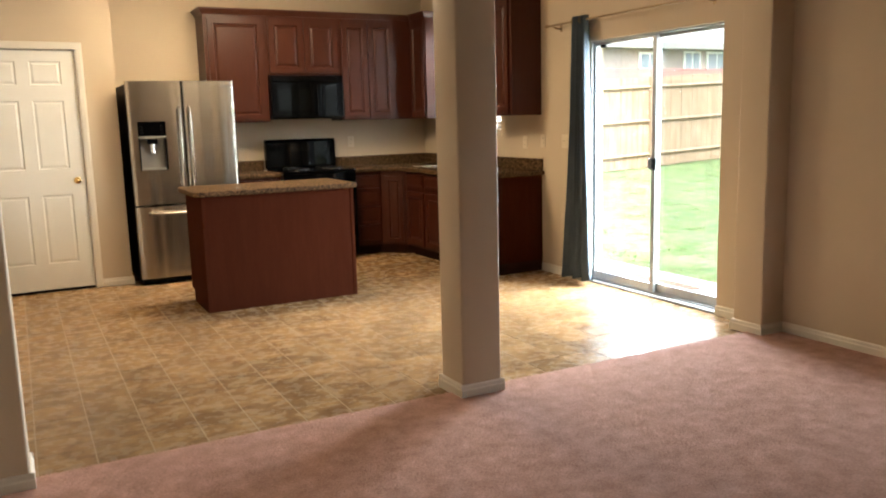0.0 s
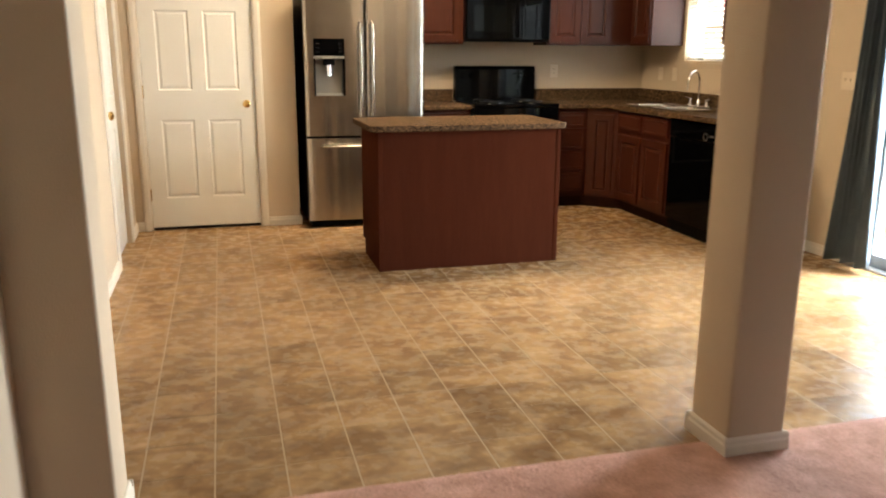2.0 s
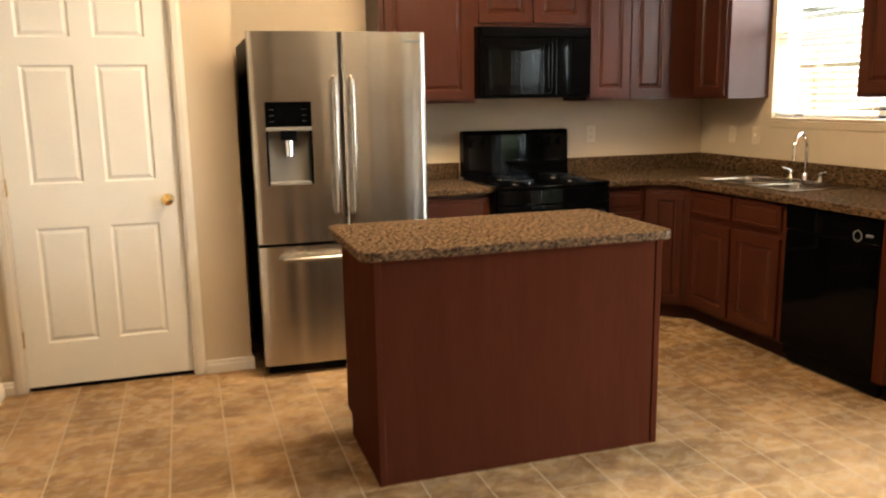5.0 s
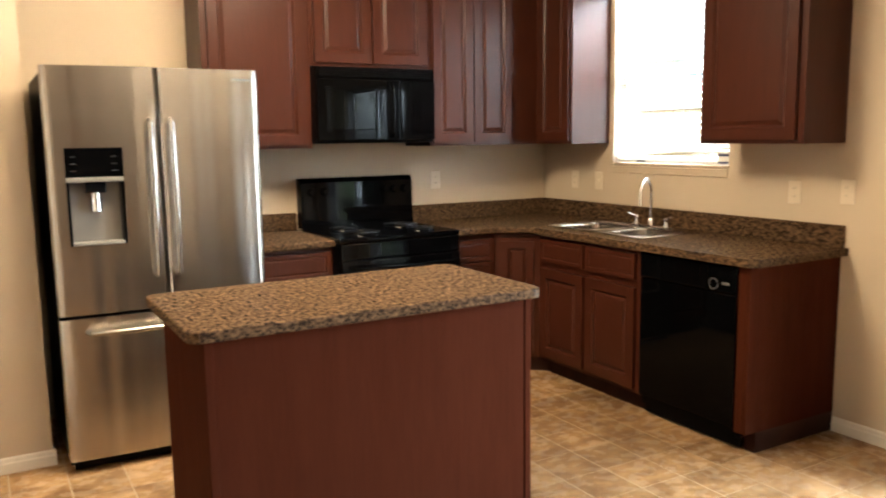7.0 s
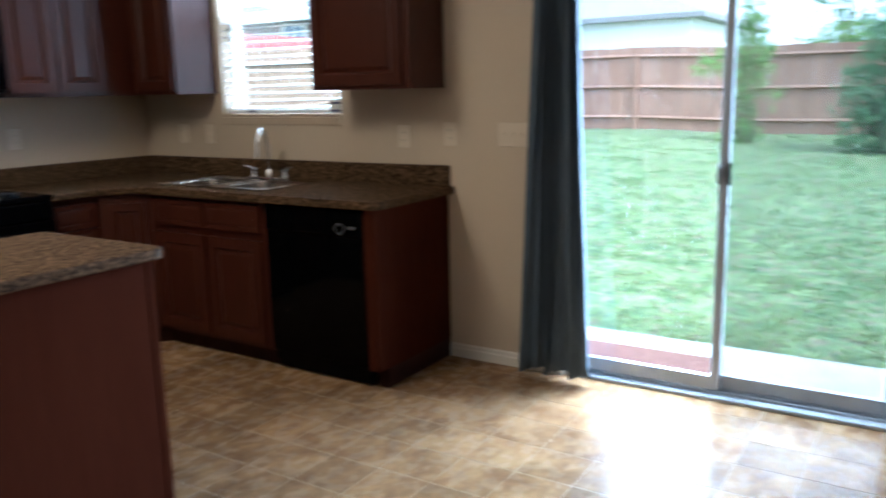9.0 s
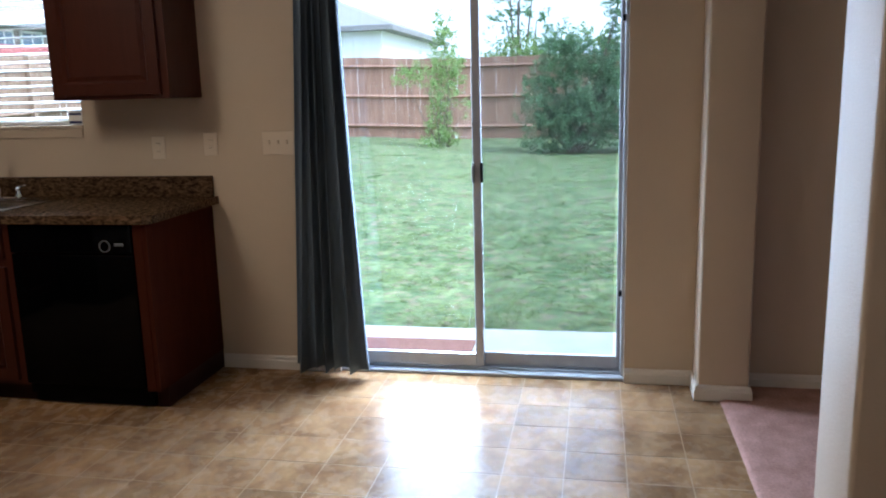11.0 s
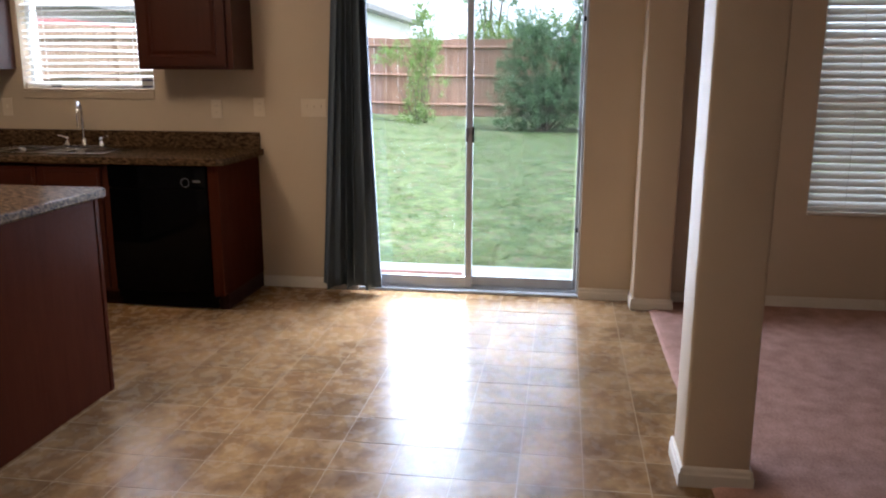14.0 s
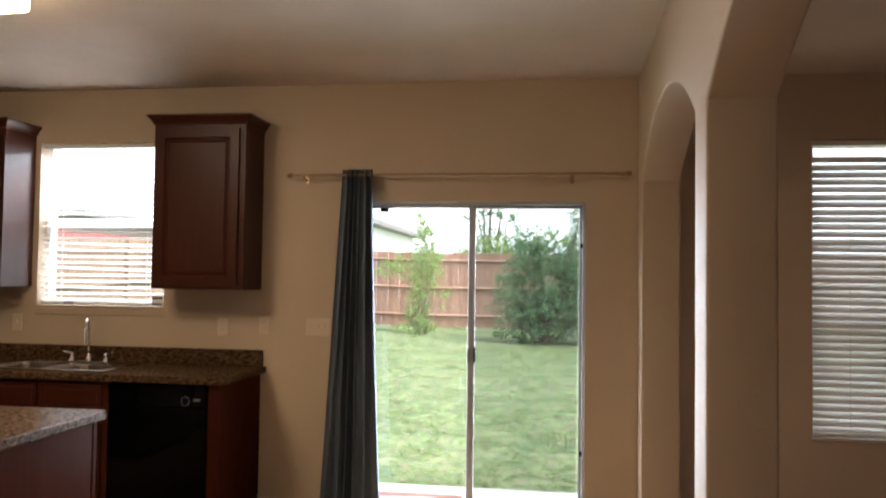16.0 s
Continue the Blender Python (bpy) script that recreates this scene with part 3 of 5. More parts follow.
def blinds(name, hole, x, pitch, tilt, sag, label):
    """Slatted blinds on cords that hang in a window's opening."""
    y0, y1, z0, z1 = hole[0] + 0.008, hole[1] - 0.008, hole[2] + 0.004, hole[3] - 0.004
    ob = thing(name, (x, (y0 + y1) / 2, z0), label, "window blind")
    part("head_rail", box(x - 0.022, x + 0.022, y0, y1, z1 - 0.032, z1, 0.003), SLAT, ob)
    part("bottom_rail", box(x - 0.02, x + 0.02, y0, y1, z0, z0 + 0.022, 0.004, 2), SLAT, ob)
    n = int((z1 - 0.045 - z0 - 0.03) / pitch)
    bm = bmesh.new()
    w = 0.024
    prof = [(-w, 0.0), (-w / 2, 0.0028), (0, 0.0036), (w / 2, 0.0028), (w, 0.0)]
    c, s = math.cos(radians(tilt)), math.sin(radians(tilt))
    for end in (y0, y1):
        for d, h in prof:
            bm.verts.new((d * c - h * s, end, d * s + h * c))
        for d, h in reversed(prof):
            bm.verts.new((d * c - (h - 0.0022) * s, end, d * s + (h - 0.0022) * c))
    bm.verts.ensure_lookup_table()
    k = len(prof) * 2
    for i in range(k):
        j = (i + 1) % k
        bm.faces.new([bm.verts[q] for q in (i, j, k + j, k + i)])
    bm.faces.new([bm.verts[q] for q in range(k)])
    bm.faces.new([bm.verts[q] for q in range(2 * k - 1, k - 1, -1)])
    me = finish(bm, SLAT, "slat", True)
    rng = random.Random(4)
    for i in range(n):
        sl = new("slat", me)
        sl.parent = ob
        mid = (y0 + y1) / 2
        roll = radians(rng.uniform(-0.25, 0.25) + (1.2 if sag and i in (5, 9) else 0))
        m = Matrix.Translation((x, mid, z0 + 0.035 + pitch * i)) @ Matrix.Rotation(roll, 4, "X") @ Matrix.Translation((0, -mid, 0))
        sl.matrix_basis = Matrix.Translation(-PLACE[ob]) @ m
    for f in (0.14, 0.86):
        y = y0 + (y1 - y0) * f
        for dx in (-0.026, 0.026):
            part("cord", box(x + dx - 0.001, x + dx + 0.001, y - 0.0012, y + 0.0012, z0 + 0.02, z1 - 0.03), SLAT, ob)
    return ob


patio_door()
sash_window("window_1", KW, "white vinyl sash window over the kitchen sink", 1.845)
sash_window("window_2", LW, "white vinyl sash window in the living room", 1.30)
blinds("window_blind", KW, WX + 0.045, 0.042, 14, True, "white slatted blind, lowered and half tilted, over the sink")
blinds("window_blind", LW, WX + 0.045, 0.0445, 58, False, "white slatted blind, lowered and tilted, in the living room")
for hole, drop in ((KW, 0.062), (LW, 0.02)):
    bm = box(WX + 0.002, WX + 0.084, hole[0], hole[1], hole[2] - 0.018, hole[2] + 0.001, 0.002)
    box(WX - 0.016, WX + 0.0015, hole[0] - 0.004, hole[1] + 0.004, hole[2] - 0.016, hole[2] + 0.002, 0.004, 2, bm=bm)
    box(WX - 0.010, WX - 0.0005, hole[0], hole[1], hole[2] - drop, hole[2] - 0.0165, 0.003, bm=bm)
    solid("window_sill", bm, PAINT if drop > 0.05 else TRIM, "painted window sill with a shallow apron", "window sill", kind="structure")


def blind_label(y0, y1, z0, z1, bars):
    """A printed warning tag on the bottom of the sink window's blind."""
    x = WX + 0.022
    ob = thing("warning_label", (x, (y0 + y1) / 2, z0), "small white label with dark blue bars on the blind", "label")
    part("paper", box(x - 0.002, x, y0, y1, z0, z1), SLAT, ob)
    for a, b in bars:
        part("bar", box(x - 0.003, x - 0.0018, y0 + 0.004, y1 - 0.004, z0 + a, z0 + b), NAVY, ob)


blind_label(7.155, 7.235, 1.292, 1.36, ((0.004, 0.016), (0.046, 0.058)))
blind_label(7.80, 7.88, 1.292, 1.318, ((0.004, 0.012),))


def curtain():
    ob = thing("curtain", (4.47, 5.80, 0.04), "slate-blue grommet curtain gathered beside the patio door", "curtain")
    bm = bmesh.new()
    rows, cols, folds = 30, 150, 6
    rng = random.Random(7)
    drift = [rng.uniform(-0.6, 0.6) for _ in range(folds + 2)]
    grid = []
    for r in range(rows + 1):
        f = r / rows
        z = 2.185 - f * (2.185 - 0.04)
        a, b = 5.705 + (5.612 - 5.705) * f ** 1.2, 5.895 + (6.03 - 5.895) * f ** 1.1
        depth = 0.035 + 0.018 * f
        row = []
        for c in range(cols + 1):
            u = c / cols
            k = min(folds - 1e-6, folds * (u + 0.045 * math.sin(2 * math.pi * 1.4 * u + 0.7 + 0.6 * f) - 0.029 * (1 - u)))
            k = max(0.0, k)
            i = int(k)
            ph = 2 * math.pi * k + 0.8 * f * (drift[i] * (1 - (k - i)) + drift[i + 1] * (k - i))
            x = 4.485 - depth * (0.72 + 0.28 * math.sin(1.9 * k + 3 * f)) * math.sin(ph) - 0.012 * f * math.sin(ph * 1.7 + 1)
            y = a + (b - a) * u + 0.010 * math.cos(ph)
            row.append(bm.verts.new((x, y, z + 0.012 * math.sin(ph * 0.5 + 1) * f * f)))
        grid.append(row)
    for r in range(rows):
        for c in range(cols):
            bm.faces.new((grid[r][c], grid[r][c + 1], grid[r + 1][c + 1], grid[r + 1][c]))
    cloth = part("cloth", bm, CLOTH, ob, smooth=True)
    thick = cloth.modifiers.new("thickness", "SOLIDIFY")
    thick.thickness = 0.002
    for k in range(6):
        y = 5.72 + 0.032 * k
        ring = bmesh.new()
        pts = [(4.485 + 0.021 * math.cos(a), y, 2.15 + 0.021 * math.sin(a)) for a in (2 * math.pi * q / 16 for q in range(17))]
        tube(pts, 0.004, 6, bm=ring, cap=False)
        part("grommet", ring, ROD, ob, "dark metal grommet", smooth=True)


def curtain_rod():
    ob = thing("curtain_rod", (4.485, 5.18, 2.15), "thin brass curtain rod on brackets above the patio door", "curtain rod")
    part("rod", tube([(4.485, 4.14, 2.15), (4.485, 6.235, 2.15)], 0.008, 12), ROD, ob, smooth=True)
    for y, s in ((4.14, -1), (6.235, 1)):
        prof = ((0, 0.008), (0.004, 0.014), (0.020, 0.015), (0.032, 0.011), (0.036, 0.003))
        part("finial", tube([(4.485, y + s * a, 2.15) for a, _ in prof], 0, 12, radii=[r for _, r in prof]), ROD, ob, smooth=True)
    for y in (4.46, 6.16):
        bm = tube([(WX - 0.001, y, 2.125), (4.53, y, 2.125), (4.487, y, 2.139)], 0.005, 8)
        box(WX - 0.005, WX - 0.0005, y - 0.012, y + 0.012, 2.10, 2.155, 0.001, bm=bm)
        part("bracket", bm, ROD, ob)


curtain()
curtain_rod()


# ---- kitchen cabinets ----
def cabinet_door(parent, w, h, m, name="door", label=""):
    s = min(0.055, w * 0.22)
    bm = panelled(w, h, 0.019, [(s, w - s, s, h - s)], 0.006, depth=0.011, lift=0.009, slope=0.026 if w > 0.25 else 0.014)
    bmesh.ops.transform(bm, matrix=m, verts=bm.verts)
    return part(name, bm, CHERRY, parent, label)


def drawer_front(parent, w, h, m):
    bm = panelled(w, h, 0.019, [(0.022, w - 0.022, 0.022, h - 0.022)], 0.003, depth=0.004, lift=0.003, slope=0.010)
    bmesh.ops.transform(bm, matrix=m, verts=bm.verts)
    return part("drawer_front", bm, CHERRY, parent)


def crown(parent, line, z, closed=False):
    """A stepped crown moulding along a line of (x, y, outward x, outward y)."""
    bm = bmesh.new()
    prof = ((0.0, 0.0), (0.008, 0.0), (0.012, 0.014), (0.030, 0.040), (0.040, 0.048), (0.040, 0.060), (0.0, 0.060))
    rings = [[bm.verts.new((x + nx * d, y + ny * d, z + h)) for d, h in prof] for x, y, nx, ny in line]
    for a, b in zip(rings, rings[1:]):
        for k in range(len(prof)):
            j = (k + 1) % len(prof)
            bm.faces.new((a[k], a[j], b[j], b[k]))
    bm.faces.new(rings[0])
    bm.faces.new(rings[-1][::-1])
    part("crown_moulding", bm, CHERRY, parent)


UB, UT = 1.412, 2.445     # upper cabinets: underside, top of the boxes
UF = 8.475                # front of the boxes on the range wall; doors stand proud of it
UX = 4.262                # front of the boxes on the window wall


def upper_cabinets():
    a = thing("wall_cabinet", (2.37, WY, UB), "cherry wall cabinet with one raised-panel door", "wall cabinet", "wall cabinets")
    part("body", box(2.075, 2.678, UF, WY, UB, UT), CHERRY, a)
    cabinet_door(a, 0.535, UT - UB - 0.05, pose(2.110, UF - 0.019, UB + 0.02))
    crown(a, [(2.075, WY, -1, 0), (2.075, UF, -1, -1), (2.6785, UF, 0, -1)], UT)
    b = thing("wall_cabinet", (3.06, WY, 1.875), "short cherry wall cabinet with two doors above the microwave", "wall cabinet", "wall cabinets")
    part("body", box(2.679, 3.445, UF, WY, 1.875, UT), CHERRY, b)
    for x in (2.702, 3.069):
        cabinet_door(b, 0.353, UT - 1.875 - 0.05, pose(x, UF - 0.019, 1.875 + 0.02))
    crown(b, [(2.679, UF, 0, -1), (3.4455, UF, 0, -1)], UT)
    c = thing("wall_cabinet", (3.8, WY, UB), "cherry wall cabinet with two doors beside the microwave", "wall cabinet", "wall cabinets")
    part("body", box(3.446, UX, UF, WY, UB, UT), CHERRY, c)
    for x in (3.468, 3.764):
        cabinet_door(c, 0.288, UT - UB - 0.05, pose(x, UF - 0.019, UB + 0.02))
    crown(c, [(3.446, UF, 0, -1), (UX, UF, -1, -1)], UT)
    d = thing("wall_cabinet", (WX, 8.43, UB), "cherry wall cabinet in the corner beside the sink window", "wall cabinet", "wall cabinets")
    part("body", box(UX, WX, 8.105, WY, UB, UT), CHERRY, d)
    cabinet_door(d, 0.31, UT - UB - 0.05, pose(UX - 0.019, 8.435, UB + 0.02, 0, 0, -90))
    crown(d, [(UX, UF, -1, -1), (UX, 8.105, -1, -1), (WX, 8.105, 0, -1)], UT)
    e = thing("wall_cabinet", (WX, 6.77, UB), "cherry wall cabinet with one door beside the sink window", "wall cabinet", "wall cabinets")
    part("body", box(UX, WX, 6.462, 7.065, UB, UT), CHERRY, e)
    cabinet_door(e, 0.545, UT - UB - 0.05, pose(UX - 0.019, 7.045, UB + 0.02, 0, 0, -90))
    crown(e, [(WX, 7.065, 0, 1), (UX, 7.065, -1, 1), (UX, 6.462, -1, -1), (WX, 6.462, 0, -1)], UT)


CT, TH = 0.914, 0.038     # worktop's top, its thickness
BF, BX = 8.215, 3.945     # fronts of the base cabinets: range wall, window wall


def base_cabinets():
    top = CT - TH
    a = thing("base_cabinet", (2.43, WY, 0), "cherry base cabinet with a drawer beside the refrigerator", "base cabinet", "base cabinets")
    part("body", box(2.20, 2.672, BF, WY - 0.01, 0.10, top), CHERRY, a)
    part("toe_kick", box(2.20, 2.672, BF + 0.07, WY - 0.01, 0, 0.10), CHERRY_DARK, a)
    drawer_front(a, 0.43, 0.14, pose(2.221, BF - 0.019, top - 0.165))
    cabinet_door(a, 0.43, 0.56, pose(2.221, BF - 0.019, 0.125))
    b = thing("base_cabinet", (3.6, WY, 0), "cherry base cabinet with drawers beside the range", "base cabinet", "base cabinets")
    part("body", box(3.440, 3.745, BF, WY - 0.01, 0.10, top), CHERRY, b)
    part("toe_kick", box(3.440, 3.745, BF + 0.07, WY - 0.01, 0, 0.10), CHERRY_DARK, b)
    z = top - 0.165
    for h in (0.14, 0.19, 0.19, 0.19):
        drawer_front(b, 0.262, h - 0.008, pose(3.461, BF - 0.019, z))
        z -= 0.19
    c = thing("base_cabinet", (4.2, 8.5, 0), "cherry corner base cabinet with a slanted front", "base cabinet", "base cabinets")
    part("body", prism([(3.7455, WY - 0.01), (3.7455, BF), (BX, 8.015), (WX - 0.01, 8.015), (WX - 0.01, WY - 0.01)], 0.10, top), CHERRY, c)
    part("toe_kick", prism([(3.7455, WY - 0.01), (3.7455, BF + 0.07), (BX + 0.07, 8.015), (WX - 0.01, 8.015), (WX - 0.01, WY - 0.01)], 0, 0.10), CHERRY_DARK, c)
    cabinet_door(c, 0.20, 0.70, pose(3.768, BF - 0.042, 0.125, 0, 0, -45))
    d = thing("base_cabinet", (4.25, 7.57, 0), "cherry sink base cabinet with two doors below false drawers", "base cabinet", "base cabinets")
    part("body", box(BX, WX - 0.01, 7.136, 8.0145, 0.10, top), CHERRY, d)
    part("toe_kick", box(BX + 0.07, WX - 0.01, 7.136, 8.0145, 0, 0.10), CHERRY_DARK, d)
    for y in (7.985, 7.568):
        cabinet_door(d, 0.392, 0.545, pose(BX - 0.019, y, 0.125, 0, 0, -90))
        drawer_front(d, 0.392, 0.14, pose(BX - 0.019, y, top - 0.165, 0, 0, -90))
    e = thing("end_panel", (4.25, 6.48, 0), "cherry end panel that closes the counter run", "cabinet panel")
    part("panel", box(BX - 0.012, WX - 0.003, 6.452, 6.472, 0.10, top), CHERRY_PANEL, e)
    part("stile", box(BX - 0.015, BX + 0.02, 6.4725, 6.515, 0.10, top), CHERRY_PANEL, e)
    part("foot", box(BX + 0.06, WX - 0.003, 6.455, 6.515, 0, 0.0995), CHERRY_DARK, e)


def worktops():
    z0 = CT - TH
    solid("worktop", prism([(2.195, WY - 0.001), (2.195, BF - 0.04), (2.675, BF - 0.04), (2.675, WY - 0.001)], z0, CT, 0.008, 3), LAMINATE,
          "speckled brown laminate worktop beside the refrigerator", "worktop")
    solid("backsplash", box(2.195, 2.675, WY - 0.021, WY - 0.001, CT, 1.02, 0.004, 2), LAMINATE, "speckled brown laminate backsplash strip", "backsplash")
    f = BX - 0.045
    c = 0.03
    # the long worktop has a hole for the sink
    bm = bmesh.new()
    hx0, hx1, hy0, hy1 = 4.035, 4.435, 7.235, 8.025
    prism([(3.438, WY - 0.001), (3.438, BF - 0.04), (3.735, BF - 0.04), (f, BF - 0.04 - (f - 3.735)), (f, hy1), (hx0, hy1), (hx1, hy1), (WX - 0.001, hy1), (WX - 0.001, WY - 0.001)],
          z0, CT, 0.008, 3, bm=bm)
    prism([(f, hy1), (f, hy0), (hx0, hy0), (hx0, hy1)], z0, CT, 0, bm=bm)
    prism([(hx1, hy1), (hx1, hy0), (WX - 0.001, hy0), (WX - 0.001, hy1)], z0, CT, 0, bm=bm)
    prism([(f, hy0), (f, 6.415 + c), (f + c, 6.415), (WX - 0.001, 6.415), (WX - 0.001, hy0)], z0, CT, 0.0, bm=bm)
    solid("worktop", bm, LAMINATE, "speckled brown laminate worktop with a sink, turning the corner", "worktop")
    bm = box(3.438, WX - 0.021, WY - 0.021, WY - 0.001, CT, 1.02, 0.004, 2)
    box(WX - 0.021, WX - 0.001, 6.435, WY - 0.001, CT, 1.02, 0.004, 2, bm=bm)
    solid("backsplash", bm, LAMINATE, "speckled brown laminate backsplash strip round the corner", "backsplash")


def bowl(x0, x1, y0, y1, deep):
    """An open steel basin with rounded corners and sloping sides."""
    bm = bmesh.new()
    rings = []
    for inset, z, r in ((0, 0.003, 0.05), (0.006, -0.004, 0.05), (0.016, -deep * 0.85, 0.05), (0.04, -deep, 0.06)):
        ring = []
        for cx, cy, a0 in ((x1 - inset - r, y1 - inset - r, 0), (x0 + inset + r, y1 - inset - r, 90), (x0 + inset + r, y0 + inset + r, 180), (x1 - inset - r, y0 + inset + r, 270)):
            for k in range(6):
                a = radians(a0 + 18 * k)
                ring.append(bm.verts.new((cx + r * math.cos(a), cy + r * math.sin(a), CT + z)))
        rings.append(ring)
    for a, b in zip(rings, rings[1:]):
        for k in range(len(a)):
            j = (k + 1) % len(a)
            bm.faces.new((a[k], a[j], b[j], b[k]))
    bm.faces.new(rings[-1])
    return bm


def sink():
    ob = thing("sink", (4.235, 7.63, CT), "double-bowl stainless steel sink set in the worktop", "sink")
    part("bowl", bowl(4.055, 4.385, 7.655, 8.0, 0.17), STEEL, ob, smooth=True)
    part("bowl", bowl(4.055, 4.385, 7.255, 7.60, 0.17), STEEL, ob, smooth=True)
    rim = bmesh.new()
    for a in ((4.02, 4.057, 7.22, 8.04), (4.383, 4.475, 7.22, 8.04), (4.057, 4.383, 7.22, 7.257), (4.057, 4.383, 7.598, 7.657), (4.057, 4.383, 7.998, 8.04)):
        box(*a, CT + 0.0005, CT + 0.006, bm=rim)
    part("rim", rim, STEEL, ob)
    for y in (7.43, 7.83):
        bm = tube([(4.22, y, CT - 0.170), (4.22, y, CT - 0.164)], 0.04, 20)
        part("drain", bm, CHROME, ob, "chrome drain", smooth=True)


def faucet():
    ob = thing("faucet", (4.435, 7.58, CT + 0.006), "chrome gooseneck kitchen faucet with two lever handles", "faucet")
    z = CT + 0.006
    c, d = math.cos(radians(22)), math.sin(radians(22))   # the spout is swung a little towards the patio door
    part("base", box(4.41, 4.46, 7.44, 7.72, z, z + 0.012, 0.006, 2), CHROME, ob)
    arc = [(4.435, 7.58, z + 0.012), (4.435, 7.58, z + 0.20)] + [(4.435 - (0.075 - 0.075 * math.cos(a)) * c, 7.58 - (0.075 - 0.075 * math.cos(a)) * d, z + 0.20 + 0.085 * math.sin(a)) for a in (math.pi * k / 12 for k in range(1, 12))]
    arc += [(4.435 - 0.150 * c, 7.58 - 0.150 * d, z + 0.19), (4.435 - 0.151 * c, 7.58 - 0.151 * d, z + 0.135)]
    part("spout", tube(arc, 0.0095, 12), CHROME, ob, smooth=True)
    part("collar", tube([(4.435, 7.58, z + 0.012), (4.435, 7.58, z + 0.05), (4.435, 7.58, z + 0.056)], 0, 14, radii=[0.019, 0.016, 0.011]), CHROME, ob, smooth=True)
    for y, s in ((7.46, -1), (7.70, 1)):
        h = part("handle", tube([(4.435, y, z + 0.012), (4.435, y, z + 0.035), (4.435, y, z + 0.055), (4.435, y, z + 0.062)], 0, 14, radii=[0.020, 0.014, 0.016, 0.006]), CHROME, ob, smooth=True)
        part("lever", tube([(4.435, y, z + 0.058), (4.43, y + s * 0.025, z + 0.064), (4.42, y + s * 0.055, z + 0.072)], 0, 8, radii=[0.007, 0.006, 0.005]), CHROME, h, smooth=True)


def dishwasher():
    x = BX - 0.02
    ob = thing("dishwasher", (4.24, 6.82, 0), "black built-in dishwasher with a round badge", "dishwasher")
    part("tub", box(BX + 0.01, WX - 0.02, 6.519, 7.132, 0.06, CT - TH - 0.004), BLACK_MATT, ob)
    part("door", box(x, BX + 0.01, 6.521, 7.130, 0.115, 0.735, 0.006, 2), BLACK, ob)
    panel = part("control_panel", box(x - 0.004, BX + 0.01, 6.521, 7.130, 0.74, CT - TH - 0.006, 0.006, 2), BLACK, ob)
    part("kick_plate", box(BX + 0.035, BX + 0.05, 6.521, 7.130, 0.012, 0.112), BLACK_MATT, ob)
    ring = [(x - 0.006, 6.650 + 0.025 * math.cos(a), 0.775 + 0.025 * math.sin(a)) for a in (2 * math.pi * k / 24 for k in range(25))]
    part("badge_ring", tube(ring, 0.0022, 6, cap=False), PRINT, panel, "grey ring badge", smooth=True)
    part("badge", box(x - 0.008, x - 0.003, 6.558, 6.602, 0.777, 0.789, 0.002), PRINT, panel, "small grey badge")


